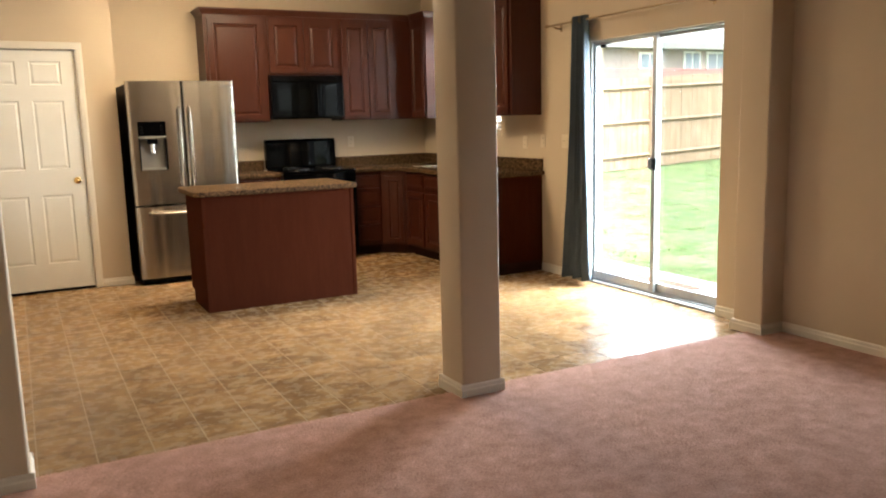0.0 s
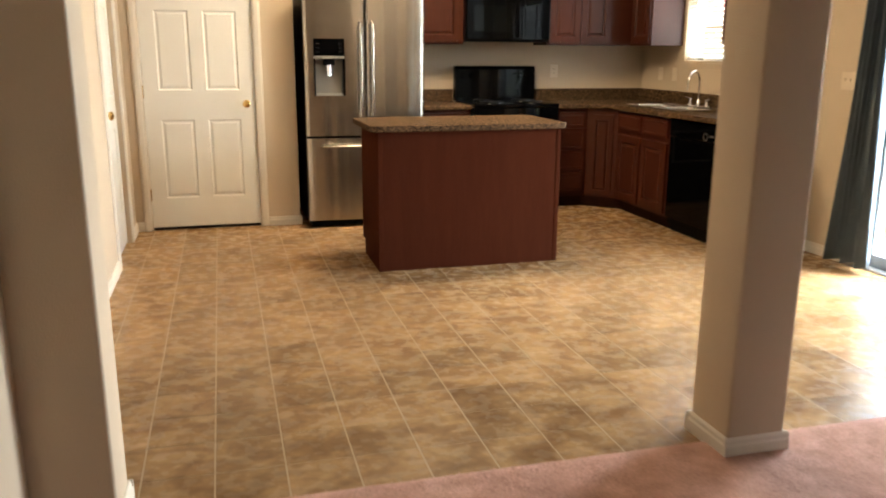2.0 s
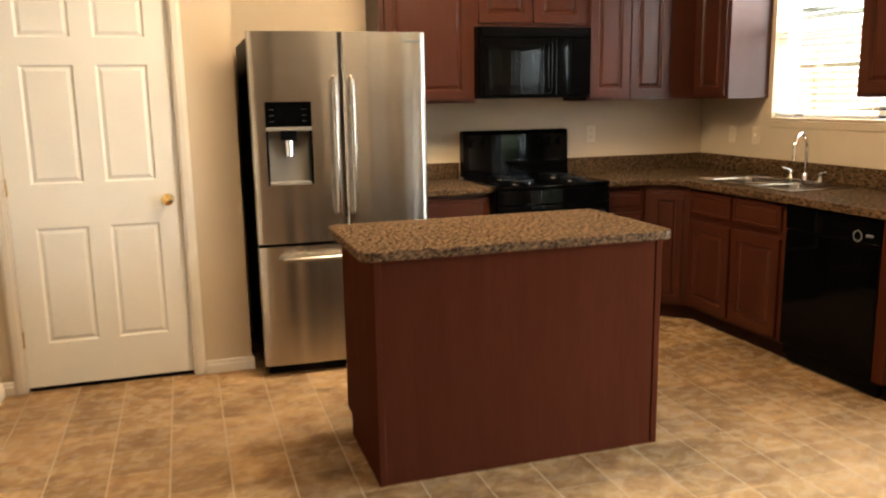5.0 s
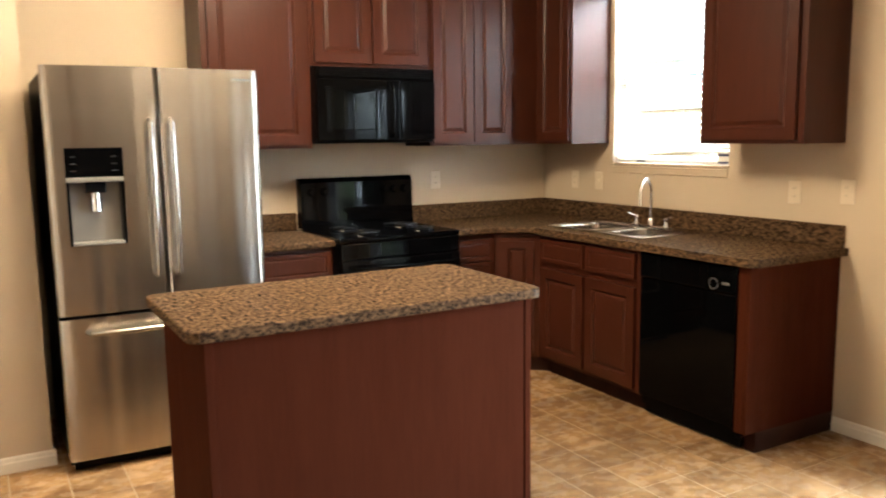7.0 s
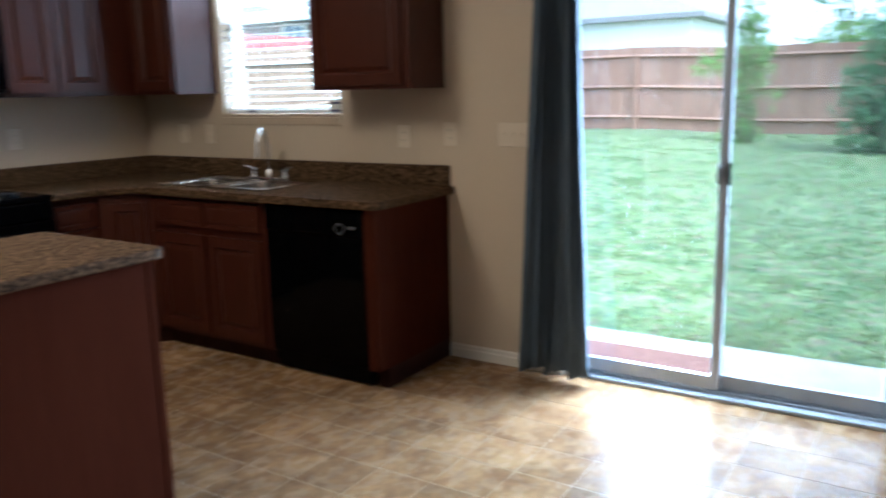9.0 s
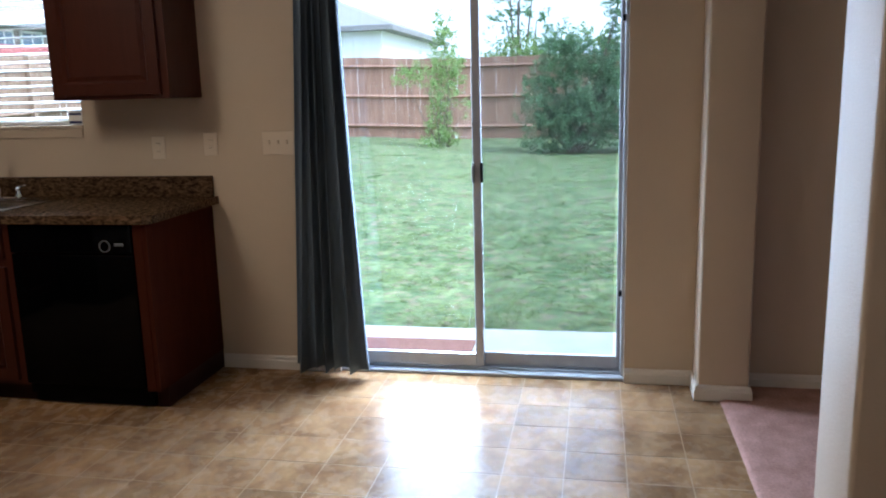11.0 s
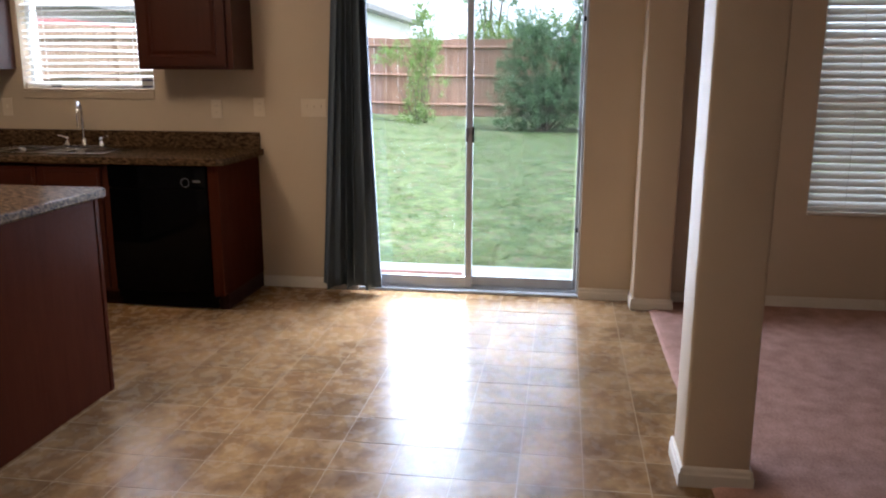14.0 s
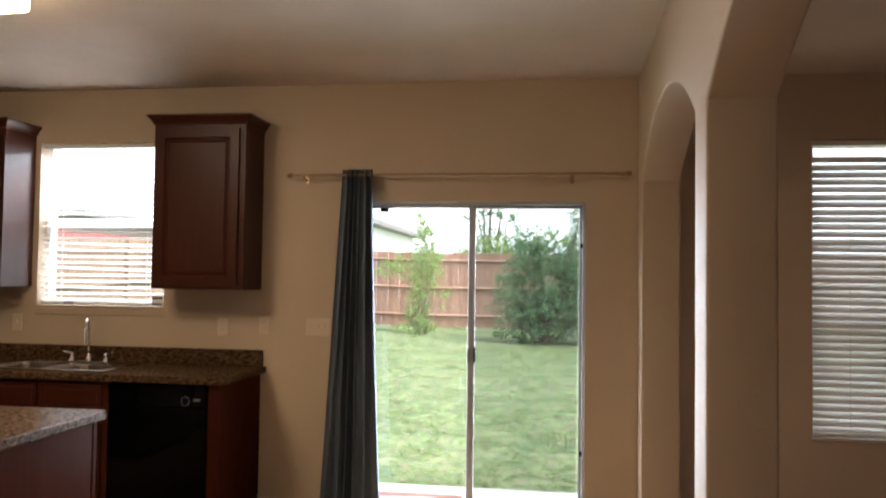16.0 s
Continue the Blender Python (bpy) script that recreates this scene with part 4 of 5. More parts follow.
def kitchen_range():
    x0, x1, f = 2.678, 3.434, 8.115
    ob = thing("range", (3.056, 8.45, 0), "black freestanding electric coil range", "range")
    part("body", box(x0, x1, f + 0.03, WY - 0.03, 0.02, 0.895), BLACK_MATT, ob)
    top = part("cooktop", box(x0 - 0.002, x1 + 0.002, f, WY - 0.09, 0.896, 0.925, 0.008, 2), BLACK, ob)
    for x, y, r in ((2.87, 8.27, 0.105), (3.25, 8.27, 0.08), (2.87, 8.53, 0.08), (3.25, 8.53, 0.105)):
        part("drip_pan", tube([(x, y, 0.925), (x, y, 0.929), (x, y, 0.926)], 0, 24, radii=[r + 0.014, r + 0.012, r - 0.01]), BLACK, top, "black drip pan", smooth=True)
        turns = [(x + q * math.cos(a), y + q * math.sin(a), 0.937) for q, a in ((r * (0.2 + 0.8 * k / 96), 2 * math.pi * k / 24) for k in range(97))]
        part("coil", tube(turns, 0.0045, 6), BLACK_MATT, top, "black heating coil", smooth=True)
    bm = bmesh.new()
    upright_guard = [(8.700, 0.925), (8.705, 1.20), (8.725, 1.228), (8.775, 1.228), (8.775, 0.925)]
    ends = [[bm.verts.new((x, y, z)) for y, z in upright_guard] for x in (x0, x1)]
    for k in range(5):
        j = (k + 1) % 5
        bm.faces.new((ends[0][k], ends[0][j], ends[1][j], ends[1][k]))
    bm.faces.new(ends[0])
    bm.faces.new(ends[1][::-1])
    guard = part("backguard", bm, BLACK, ob)
    part("display", box(2.90, 3.16, 8.698, 8.704, 1.10, 1.19, 0.001), DARK_GLASS, guard)
    for x in (2.745, 2.83, 3.235, 3.30, 3.375):
        part("control_knob", tube([(x, 8.704, 1.145), (x, 8.68, 1.145), (x, 8.676, 1.145)], 0, 16, radii=[0.026, 0.021, 0.017]), BLACK, guard, smooth=True)
    door = part("oven_door", box(x0 + 0.004, x1 - 0.004, f - 0.012, f + 0.028, 0.225, 0.80, 0.006, 2), BLACK, ob)
    part("oven_window", box(2.82, 3.29, f - 0.014, f - 0.011, 0.40, 0.66, 0.001), DARK_GLASS, door)
    frame_bm = bmesh.new()
    for a in ((2.805, 2.82, 0.385, 0.675), (3.29, 3.305, 0.385, 0.675), (2.82, 3.29, 0.385, 0.40), (2.82, 3.29, 0.66, 0.675)):
        box(a[0], a[1], f - 0.016, f - 0.0115, a[2], a[3], bm=frame_bm)
    part("window_border", frame_bm, SILVER, door, "grey border round the oven window")
    bar = tube([(2.74, f - 0.055, 0.755), (3.37, f - 0.055, 0.755)], 0.012, 12)
    for x in (2.75, 3.36):
        tube([(x, f - 0.012, 0.755), (x, f - 0.055, 0.755)], 0.009, 8, bm=bar)
    part("oven_handle", bar, BLACK, door, smooth=True)
    part("top_trim", box(x0 + 0.004, x1 - 0.004, f - 0.005, f + 0.028, 0.805, 0.893, 0.004), BLACK, ob)
    part("storage_drawer", box(x0 + 0.004, x1 - 0.004, f - 0.010, f + 0.028, 0.06, 0.218, 0.006, 2), BLACK, ob)


def microwave():
    x0, x1, f, z0, z1 = 2.684, 3.440, 8.40, 1.432, 1.870
    ob = thing("microwave", (3.06, 8.6, z0), "glossy black microwave above the range", "microwave")
    part("case", box(x0, x1, f + 0.03, WY - 0.003, z0 + 0.004, z1), BLACK_MATT, ob)
    door = part("door", box(x0, 3.205, f, f + 0.03, z0 + 0.02, z1 - 0.065, 0.006, 2), BLACK, ob)
    part("window", box(x0 + 0.07, 3.085, f - 0.002, f + 0.001, z0 + 0.085, z1 - 0.135, 0.001), DARK_GLASS, door)
    rim = bmesh.new()
    wx0, wx1, wz0, wz1 = x0 + 0.07, 3.085, z0 + 0.085, z1 - 0.135
    for a in ((wx0 - 0.022, wx0 - 0.001, wz0 - 0.022, wz1 + 0.022), (wx1 + 0.001, wx1 + 0.022, wz0 - 0.022, wz1 + 0.022), (wx0 - 0.001, wx1 + 0.001, wz0 - 0.022, wz0 - 0.001), (wx0 - 0.001, wx1 + 0.001, wz1 + 0.001, wz1 + 0.022)):
        box(a[0], a[1], f - 0.005, f + 0.001, a[2], a[3], 0.002, 2, bm=rim)
    part("window_border", rim, BLACK, door)
    part("door_handle", tube([(3.145, f - 0.002, z0 + 0.045), (3.145, f - 0.032, z0 + 0.065), (3.145, f - 0.036, z0 + 0.19), (3.145, f - 0.034, z1 - 0.11), (3.145, f - 0.002, z1 - 0.09)], 0.012, 12), BLACK, door, smooth=True)
    panel = part("control_panel", box(3.207, x1, f, f + 0.03, z0 + 0.02, z1 - 0.065, 0.006, 2), BLACK, ob)
    part("display", box(3.235, 3.41, f - 0.002, f + 0.001, z1 - 0.13, z1 - 0.09, 0.0005), DARK_GLASS, panel)
    for r in range(5):
        for c in range(3):
            part("button", box(3.245 + 0.058 * c, 3.288 + 0.058 * c, f - 0.0025, f + 0.001, z0 + 0.06 + 0.042 * r, z0 + 0.088 + 0.042 * r, 0.0008), BLACK, panel)
    grille = part("vent_grille", box(x0, x1, f + 0.004, f + 0.03, z1 - 0.063, z1 - 0.002, 0.003), BLACK, ob)
    for k in range(4):
        part("louvre", box(x0 + 0.02, x1 - 0.02, f - 0.001, f + 0.005, z1 - 0.055 + 0.013 * k, z1 - 0.048 + 0.013 * k, 0.001), BLACK_MATT, grille)


def refrigerator():
    x0, x1, f, top = 1.262, 2.180, 7.845, 1.785
    mid, gap = 1.722, 0.003
    ob = thing("refrigerator", (1.72, 8.25, 0), "stainless steel French-door refrigerator with a water dispenser", "refrigerator")
    part("body", box(x0 + 0.006, x1 - 0.006, f + 0.085, WY - 0.06, 0.02, top - 0.02, 0.004), BLACK_MATT, ob, "black case")
    part("toe_grille", box(x0 + 0.02, x1 - 0.02, f + 0.06, f + 0.084, 0.01, 0.055), BLACK_MATT, ob)
    part("hinge_cover", box(x0 + 0.03, x1 - 0.03, f + 0.09, f + 0.20, top - 0.02, top + 0.006, 0.005, 2), BLACK_MATT, ob)

    def leaf(a, b, z0, z1, hole=None):
        """A door with a slightly bowed front and rounded edges; hole: a recess (x0, x1, z0, z1)."""
        bm = bmesh.new()
        xs = sorted({a + (b - a) * k / 14 for k in range(15)} | ({hole[0], hole[1]} if hole else set()))
        zs = sorted({z0, z1} | ({hole[2], hole[3]} if hole else set()))

        def front(x):
            e = min(x - a, b - x)
            bow = 0.018 * ((2 * x - x0 - x1) / (x1 - x0)) ** 2
            return f + bow + (0.014 * (1 - e / 0.014) ** 2 if e < 0.014 else 0)
        xs = sorted(set(xs) | {a + 0.004, a + 0.014, b - 0.004, b - 0.014})
        grid = [[bm.verts.new((x, front(x), z)) for x in xs] for z in zs]
        for j in range(len(zs) - 1):
            for i in range(len(xs) - 1):
                cx, cz = (xs[i] + xs[i + 1]) / 2, (zs[j] + zs[j + 1]) / 2
                if hole and hole[0] < cx < hole[1] and hole[2] < cz < hole[3]:
                    continue
                bm.faces.new((grid[j][i], grid[j][i + 1], grid[j + 1][i + 1], grid[j + 1][i]))
        rim = [e for e in bm.edges if e.is_boundary]
        ext = bmesh.ops.extrude_edge_only(bm, edges=rim)["geom"]
        for v in ext:
            if isinstance(v, bmesh.types.BMVert):
                v.co.y = f + 0.080
        return bm

    dx0, dx1, dz0, dz1 = 1.330, 1.562, 1.020, 1.440
    left = part("left_door", leaf(x0, mid - gap, 0.716, top, (dx0, dx1, dz0, dz1)), STEEL, ob, smooth=True)
    right = part("right_door", leaf(mid + gap, x1, 0.716, top), STEEL, ob, smooth=True)
    drawer = part("freezer_drawer", leaf(x0, x1, 0.06, 0.700), STEEL, ob, smooth=True)
    # water dispenser
    part("control_display", box(dx0, dx1, f + 0.006, f + 0.03, 1.316, dz1, 0.003), BLACK, left, "black control display")
    for k in range(6):
        x, z = (1.35 if k < 3 else 1.515), 1.34 + 0.03 * (k % 3)
        part("symbol", box(x, x + 0.022, f + 0.0045, f + 0.0062, z, z + 0.004), DIM_PRINT, left)
    part("trim_bar", box(dx0, dx1, f + 0.002, f + 0.03, 1.294, 1.313, 0.003), SILVER, left)
    part("niche_back", box(dx0, dx1, f + 0.07, f + 0.078, dz0, 1.293), SILVER, left)
    for a in ((dx0, dx0 + 0.012), (dx1 - 0.012, dx1)):
        part("niche_side", box(a[0], a[1], f + 0.012, f + 0.07, dz0, 1.293), BLACK_MATT, left)
    part("drip_tray", box(dx0 + 0.012, dx1 - 0.012, f + 0.004, f + 0.07, dz0, dz0 + 0.014, 0.003), SILVER, left)
    part("spout_block", box(1.405, 1.49, f + 0.02, f + 0.07, 1.245, 1.293, 0.006, 2), BLACK_MATT, left)
    part("paddle", tube([(1.447, f + 0.045, 1.25), (1.447, f + 0.040, 1.165)], 0.024, 14), CHROME, left, "shiny paddle", smooth=True)

    def handle(parent, pts, r=0.0115):
        part("handle", tube(pts, r, 12), BAR_STEEL, parent, "brushed steel bar handle", smooth=True)

    for parent, x in ((left, mid - 0.045), (right, mid + 0.045)):
        handle(parent, [(x, f + 0.004, 0.86), (x, f - 0.045, 0.875), (x, f - 0.058, 1.0), (x, f - 0.062, 1.2), (x, f - 0.058, 1.42), (x, f - 0.045, 1.545), (x, f + 0.004, 1.56)])
    handle(drawer, [(1.37, f + 0.012, 0.64), (1.385, f - 0.045, 0.64), (1.5, f - 0.058, 0.64), (1.722, f - 0.062, 0.64), (1.94, f - 0.058, 0.64), (2.06, f - 0.045, 0.64), (2.075, f + 0.012, 0.64)])
    part("badge", box(2.035, 2.145, f + 0.0095, f + 0.013, 1.735, 1.745), PRINT, right, "small grey badge bar")


def island():
    x0, x1, y0, y1 = 1.545, 2.742, 6.466, 7.07
    ob = thing("kitchen_island", (2.14, 6.77, 0), "freestanding cherry kitchen island cabinet", "kitchen island")
    part("body", box(x0 + 0.012, x1 - 0.012, y0 + 0.012, y1 - 0.02, 0.10, CT - TH), CHERRY_PANEL, ob)
    part("front_panel", box(x0 + 0.03, x1 - 0.03, y0 + 0.004, y0 + 0.0115, 0.001, CT - TH - 0.001), CHERRY_PANEL, ob)
    for a, b in ((x0, x0 + 0.0295), (x1 - 0.0295, x1)):
        part("corner_strip", box(a, b, y0, y0 + 0.012, 0.0, CT - TH - 0.001, 0.003), CHERRY_PANEL, ob)
    for a, b in ((x0 + 0.002, x0 + 0.0115), (x1 - 0.0115, x1 - 0.002)):
        bm = bmesh.new()
        outline = [(y0 + 0.0125, 0.001), (y1 - 0.09, 0.001), (y1 - 0.09, 0.10), (y1, 0.10), (y1, CT - TH - 0.001), (y0 + 0.0125, CT - TH - 0.001)]
        ends = [[bm.verts.new((x, y, z)) for y, z in outline] for x in (a, b)]
        for k in range(6):
            j = (k + 1) % 6
            bm.faces.new((ends[0][k], ends[0][j], ends[1][j], ends[1][k]))
        bm.faces.new(ends[0])
        bm.faces.new(ends[1][::-1])
        part("side_panel", bm, CHERRY_PANEL, ob)
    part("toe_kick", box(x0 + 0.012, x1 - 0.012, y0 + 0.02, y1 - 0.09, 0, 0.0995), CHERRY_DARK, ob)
    for k in range(3):
        w = (x1 - x0 - 0.05) / 3
        cabinet_door(ob, w - 0.01, 0.55, pose(x0 + 0.025 + w * (k + 1) - 0.005, y1 - 0.001, 0.125, 0, 0, 180))
        drawer_front(ob, w - 0.01, 0.14, pose(x0 + 0.025 + w * (k + 1) - 0.005, y1 - 0.001, 0.70, 0, 0, 180))
    c = 0.045
    tx0, tx1, ty0, ty1 = 1.493, 2.772, 6.425, 7.125

    def rounded(cx, cy, a0):
        return [(cx + c * math.cos(radians(a0 + 18 * k)), cy + c * math.sin(radians(a0 + 18 * k))) for k in range(6)]
    outline = rounded(tx1 - c, ty1 - c, 0) + rounded(tx0 + c, ty1 - c, 90) + rounded(tx0 + c, ty0 + c, 180) + rounded(tx1 - c, ty0 + c, 270)
    solid("worktop", prism(outline, CT - TH, CT, 0.008, 3), LAMINATE, "speckled brown laminate island worktop with rounded corners", "worktop")


upper_cabinets()
base_cabinets()
worktops()
sink()
faucet()
dishwasher()
kitchen_range()
microwave()
refrigerator()
island()


# ---- small fixtures ----
def wall_plate(name, at, axis, w, toggles, outlets, label):
    """A cover plate on the window wall ("x") or the range wall ("y")."""
    ob = thing(name, at, label, "wall plate")
    x, y, z = at

    def slab(u0, u1, z0, z1, d0, d1, mat, part_name, bevel=0.002):
        if axis == "x":
            bm = box(x - d1, x - d0, y + u0, y + u1, z + z0, z + z1, bevel)
        else:
            bm = box(x + u0, x + u1, y - d1, y - d0, z + z0, z + z1, bevel)
        part(part_name, bm, mat, ob)
    slab(-w / 2, w / 2, -0.058, 0.058, 0, 0.006, PLATE, "plate")
    for k in range(toggles):
        u = (k - (toggles - 1) / 2) * 0.046
        slab(u - 0.005, u + 0.005, -0.004, 0.014, 0.006, 0.016, PLATE, "toggle")
    if outlets:
        for dz in (-0.02, 0.02):
            slab(-0.016, 0.016, dz - 0.013, dz + 0.013, 0.0055, 0.008, PLATE, "socket", 0.001)
            for u in (-0.006, 0.006):
                slab(u - 0.001, u + 0.001, dz - 0.003, dz + 0.006, 0.0078, 0.0085, BLACK_MATT, "slot", 0)


wall_plate("switch_plate", (WX, 6.071, 1.18), "x", 0.165, 3, False, "ivory plate with three toggle switches beside the curtain")
wall_plate("outlet_plate", (WX, 6.433, 1.18), "x", 0.072, 0, True, "ivory electric outlet plate above the counter")
wall_plate("outlet_plate", (WX, 6.72, 1.165), "x", 0.072, 0, True, "ivory electric outlet plate above the counter")
wall_plate("switch_plate", (WX, 8.20, 1.165), "x", 0.072, 1, False, "ivory plate with one switch beside the sink")
wall_plate("outlet_plate", (WX, 8.44, 1.165), "x", 0.072, 0, True, "ivory electric outlet plate above the counter")
wall_plate("outlet_plate", (3.66, WY, 1.18), "y", 0.072, 0, True, "ivory electric outlet plate above the counter")


def ceiling_light():
    ob = thing("ceiling_light", (2.19, 7.10, CZ), "rectangular warm-lit fluorescent ceiling light", "ceiling light")
    part("housing", box(1.66, 2.72, 6.80, 7.40, CZ - 0.03, CZ - 0.001, 0.004), TRIM, ob)
    part("diffuser", box(1.675, 2.705, 6.815, 7.385, CZ - 0.130, CZ - 0.0305, 0.02, 3), LAMP, ob, "glowing warm acrylic diffuser")


def dome_light():
    """A flush frosted dome over the passage between hall and kitchen."""
    x, y = 0.75, 5.55
    ob = thing("ceiling_light", (x, y, CZ), "round warm-lit frosted dome ceiling light", "ceiling light")
    part("rim", tube([(x, y, CZ - 0.001), (x, y, CZ - 0.022), (x, y, CZ - 0.028)], 0, 32, radii=[0.185, 0.185, 0.175]), BRASS, ob, "brass rim", smooth=True)
    prof = [(0.0285, 0.165), (0.05, 0.158), (0.075, 0.135), (0.095, 0.095), (0.105, 0.045), (0.107, 0.006)]
    part("dome", tube([(x, y, CZ - a) for a, _ in prof], 0, 32, radii=[r for _, r in prof]), LAMP_DOME, ob, "glowing frosted dome", smooth=True)


ceiling_light()
dome_light()

# ---- outdoors ----
def lawn_height(x, y):
    d = max(0.0, min(1.0, (x - 6.0) / 12.0))
    e = max(0.0, min(1.0, (y - 6.0) / 7.0))
    return -0.11 + 0.46 * d * d * (3 - 2 * d) + 0.28 * e * e * (3 - 2 * e) * (1 - 0.6 * d) + 0.03 * noise.noise(Vector((x * 0.5, y * 0.5, 0)))


def ground():
    bm = bmesh.new()
    xs = [-300, -60, -15, -6, 0, 4.0, 4.74] + [5.3 + 0.5 * k for k in range(34)] + [24, 30, 60, 300]
    ys = [-300, -60, -20, -10] + [-6 + 0.5 * k for k in range(42)] + [17, 22, 30, 60, 300]
    grid = [[bm.verts.new((x, y, lawn_height(x, y) if x > 4 else -0.16)) for x in xs] for y in ys]
    for j in range(len(ys) - 1):
        for i in range(len(xs) - 1):
            bm.faces.new((grid[j][i], grid[j][i + 1], grid[j + 1][i + 1], grid[j + 1][i]))
    solid("ground", bm, SOIL, "uneven green lawn with bare patches behind the house", "lawn", kind="structure", smooth=True, at=(0, 0, 0))


def grass():
    rng = np.random.default_rng(3)
    n = 150000
    x = 5.6 + 13.2 * rng.random(n) ** 1.3
    y = -3 + 16 * rng.random(n)
    # tufts: blades gather where the sward is thick
    thick = np.array([noise.noise(Vector((a * 2.1, b * 2.1, 5))) + 0.6 * noise.noise(Vector((a * 6.0, b * 6.0, 9))) for a, b in zip(x.tolist(), y.tolist())])
    keep = thick > rng.normal(-0.05, 0.25, n)
    x, y, thick = x[keep], y[keep], thick[keep]
    n = len(x)
    verts, faces = np.zeros((n, 3, 3)), np.arange(n * 3).reshape(n, 3)
    z = np.array([lawn_height(a, b) for a, b in zip(x, y)])
    ang, h = rng.random(n) * 2 * math.pi, (0.005 + 0.011 * rng.random(n)) * (1 + 0.8 * np.clip(thick, 0, 1))
    wide, far = 0.005 + 0.005 * rng.random(n), 0.03 + 0.05 * rng.random(n)
    c, d = np.cos(ang), np.sin(ang)
    verts[:, 0] = np.stack([x + wide * d, y - wide * c, z + 0.002], 1)
    verts[:, 2] = np.stack([x - wide * d, y + wide * c, z + 0.002], 1)
    verts[:, 1] = np.stack([x + far * c, y + far * d, z + 0.002 + h], 1)
    me = bpy.data.meshes.new("grass")
    me.from_pydata(verts.reshape(-1, 3).tolist(), [], faces.tolist())
    me.materials.append(BLADE)
    tagged(new("grass", me), "short green lawn grass", "grass", kind="stuff")


def fence(name, start, end, mat, label, rail_side):
    """A board fence that stands on the lawn from one point to another, rails and posts on one side."""
    a, b = Vector(start), Vector(end)
    run = b - a
    n = int(run.length / 0.146)
    d = run.normalized()
    side = Vector((-d.y, d.x)) * rail_side
    ob = thing(name, (a.x, a.y, lawn_height(a.x, a.y)), label, "fence")
    base = box(-0.0715, 0.0715, -0.009, 0.009, 0, 1.80, 0.004)
    board = finish(base, mat, "picket")
    turn = math.atan2(d.y, d.x)
    rng = random.Random(name)
    for k in range(n):
        p = a + d * (0.146 * k)
        o = new("picket", board)
        o.parent = ob
        z = lawn_height(p.x, p.y) + 0.01
        o.matrix_basis = Matrix.Translation(Vector((p.x, p.y, z + rng.uniform(-0.012, 0.012))) - PLACE[ob]) @ Matrix.Rotation(turn, 4, "Z") @ Matrix.Rotation(rng.uniform(-0.003, 0.003), 4, "Y")
    step = 2.4
    for k in range(int(run.length / step) + 1):
        p, q = a + d * (step * k), a + d * min(step * (k + 1), run.length)
        zp, zq = lawn_height(p.x, p.y), lawn_height(q.x, q.y)
        bm = box(-0.045, 0.045, -0.045, 0.045, -0.1, 1.82, 0.004)
        c = p + side * 0.056
        bmesh.ops.transform(bm, matrix=Matrix.Translation((c.x, c.y, zp)) @ Matrix.Rotation(turn, 4, "Z"), verts=bm.verts)
        part("post", bm, mat, ob)
        for h in (0.28, 0.95, 1.62):
            c0, c1 = p + side * 0.03, q + side * 0.03
            bm = bmesh.new()
            tube([(c0.x, c0.y, zp + h), (c1.x, c1.y, zq + h)], 0.04, 4, bm=bm)
            part("rail", bm, mat, ob)


def leaves(centre_list, count, size, seed, bm):
    """Small folded leaves in sprays along short twigs, scattered in and round a set of blobs (x, y, z, radius, height)."""
    rng = random.Random(seed)

    def leaf(c, s):
        m = Matrix.Translation(c) @ Euler((rng.uniform(0, 6.3), rng.uniform(0, 6.3), rng.uniform(0, 6.3))).to_matrix().to_4x4()
        v = [bm.verts.new(m @ Vector(q)) for q in ((0, -s, 0), (s * 0.42, 0, s * 0.12), (0, s, 0), (-s * 0.42, 0, s * 0.12))]
        bm.faces.new((v[0], v[1], v[2]))
        bm.faces.new((v[0], v[2], v[3]))

    share = [r * r * h for _, _, _, r, h in centre_list]
    share = [q ** 0.7 for q in share]
    per = 22
    for _ in range(count // per):
        cx, cy, cz, r, h = rng.choices(centre_list, share)[0]
        p = Vector((rng.gauss(0, 1), rng.gauss(0, 1), rng.gauss(0, 1))).normalized()
        reach = rng.random() ** 0.45 * (1.0 + 0.35 * noise.noise(Vector((cx, cy, cz)) + p * 2.2))
        root = Vector((cx + p.x * r * reach, cy + p.y * r * reach, cz + p.z * h * reach))
        run = (p + Vector((rng.gauss(0, 0.4), rng.gauss(0, 0.4), rng.uniform(0.1, 1.0)))).normalized() * rng.uniform(2.5, 6.5) * size
        if rng.random() < 0.07:
            run = run * 1.9
        for k in range(per):
            f = k / (per - 1)
            spread = size * (1.25 - 0.8 * f)
            leaf(root + run * f + Vector((rng.gauss(0, 1), rng.gauss(0, 1), rng.gauss(0, 0.8))) * spread, size * rng.uniform(0.55, 1.15) * (1.1 - 0.4 * f))
    return bm


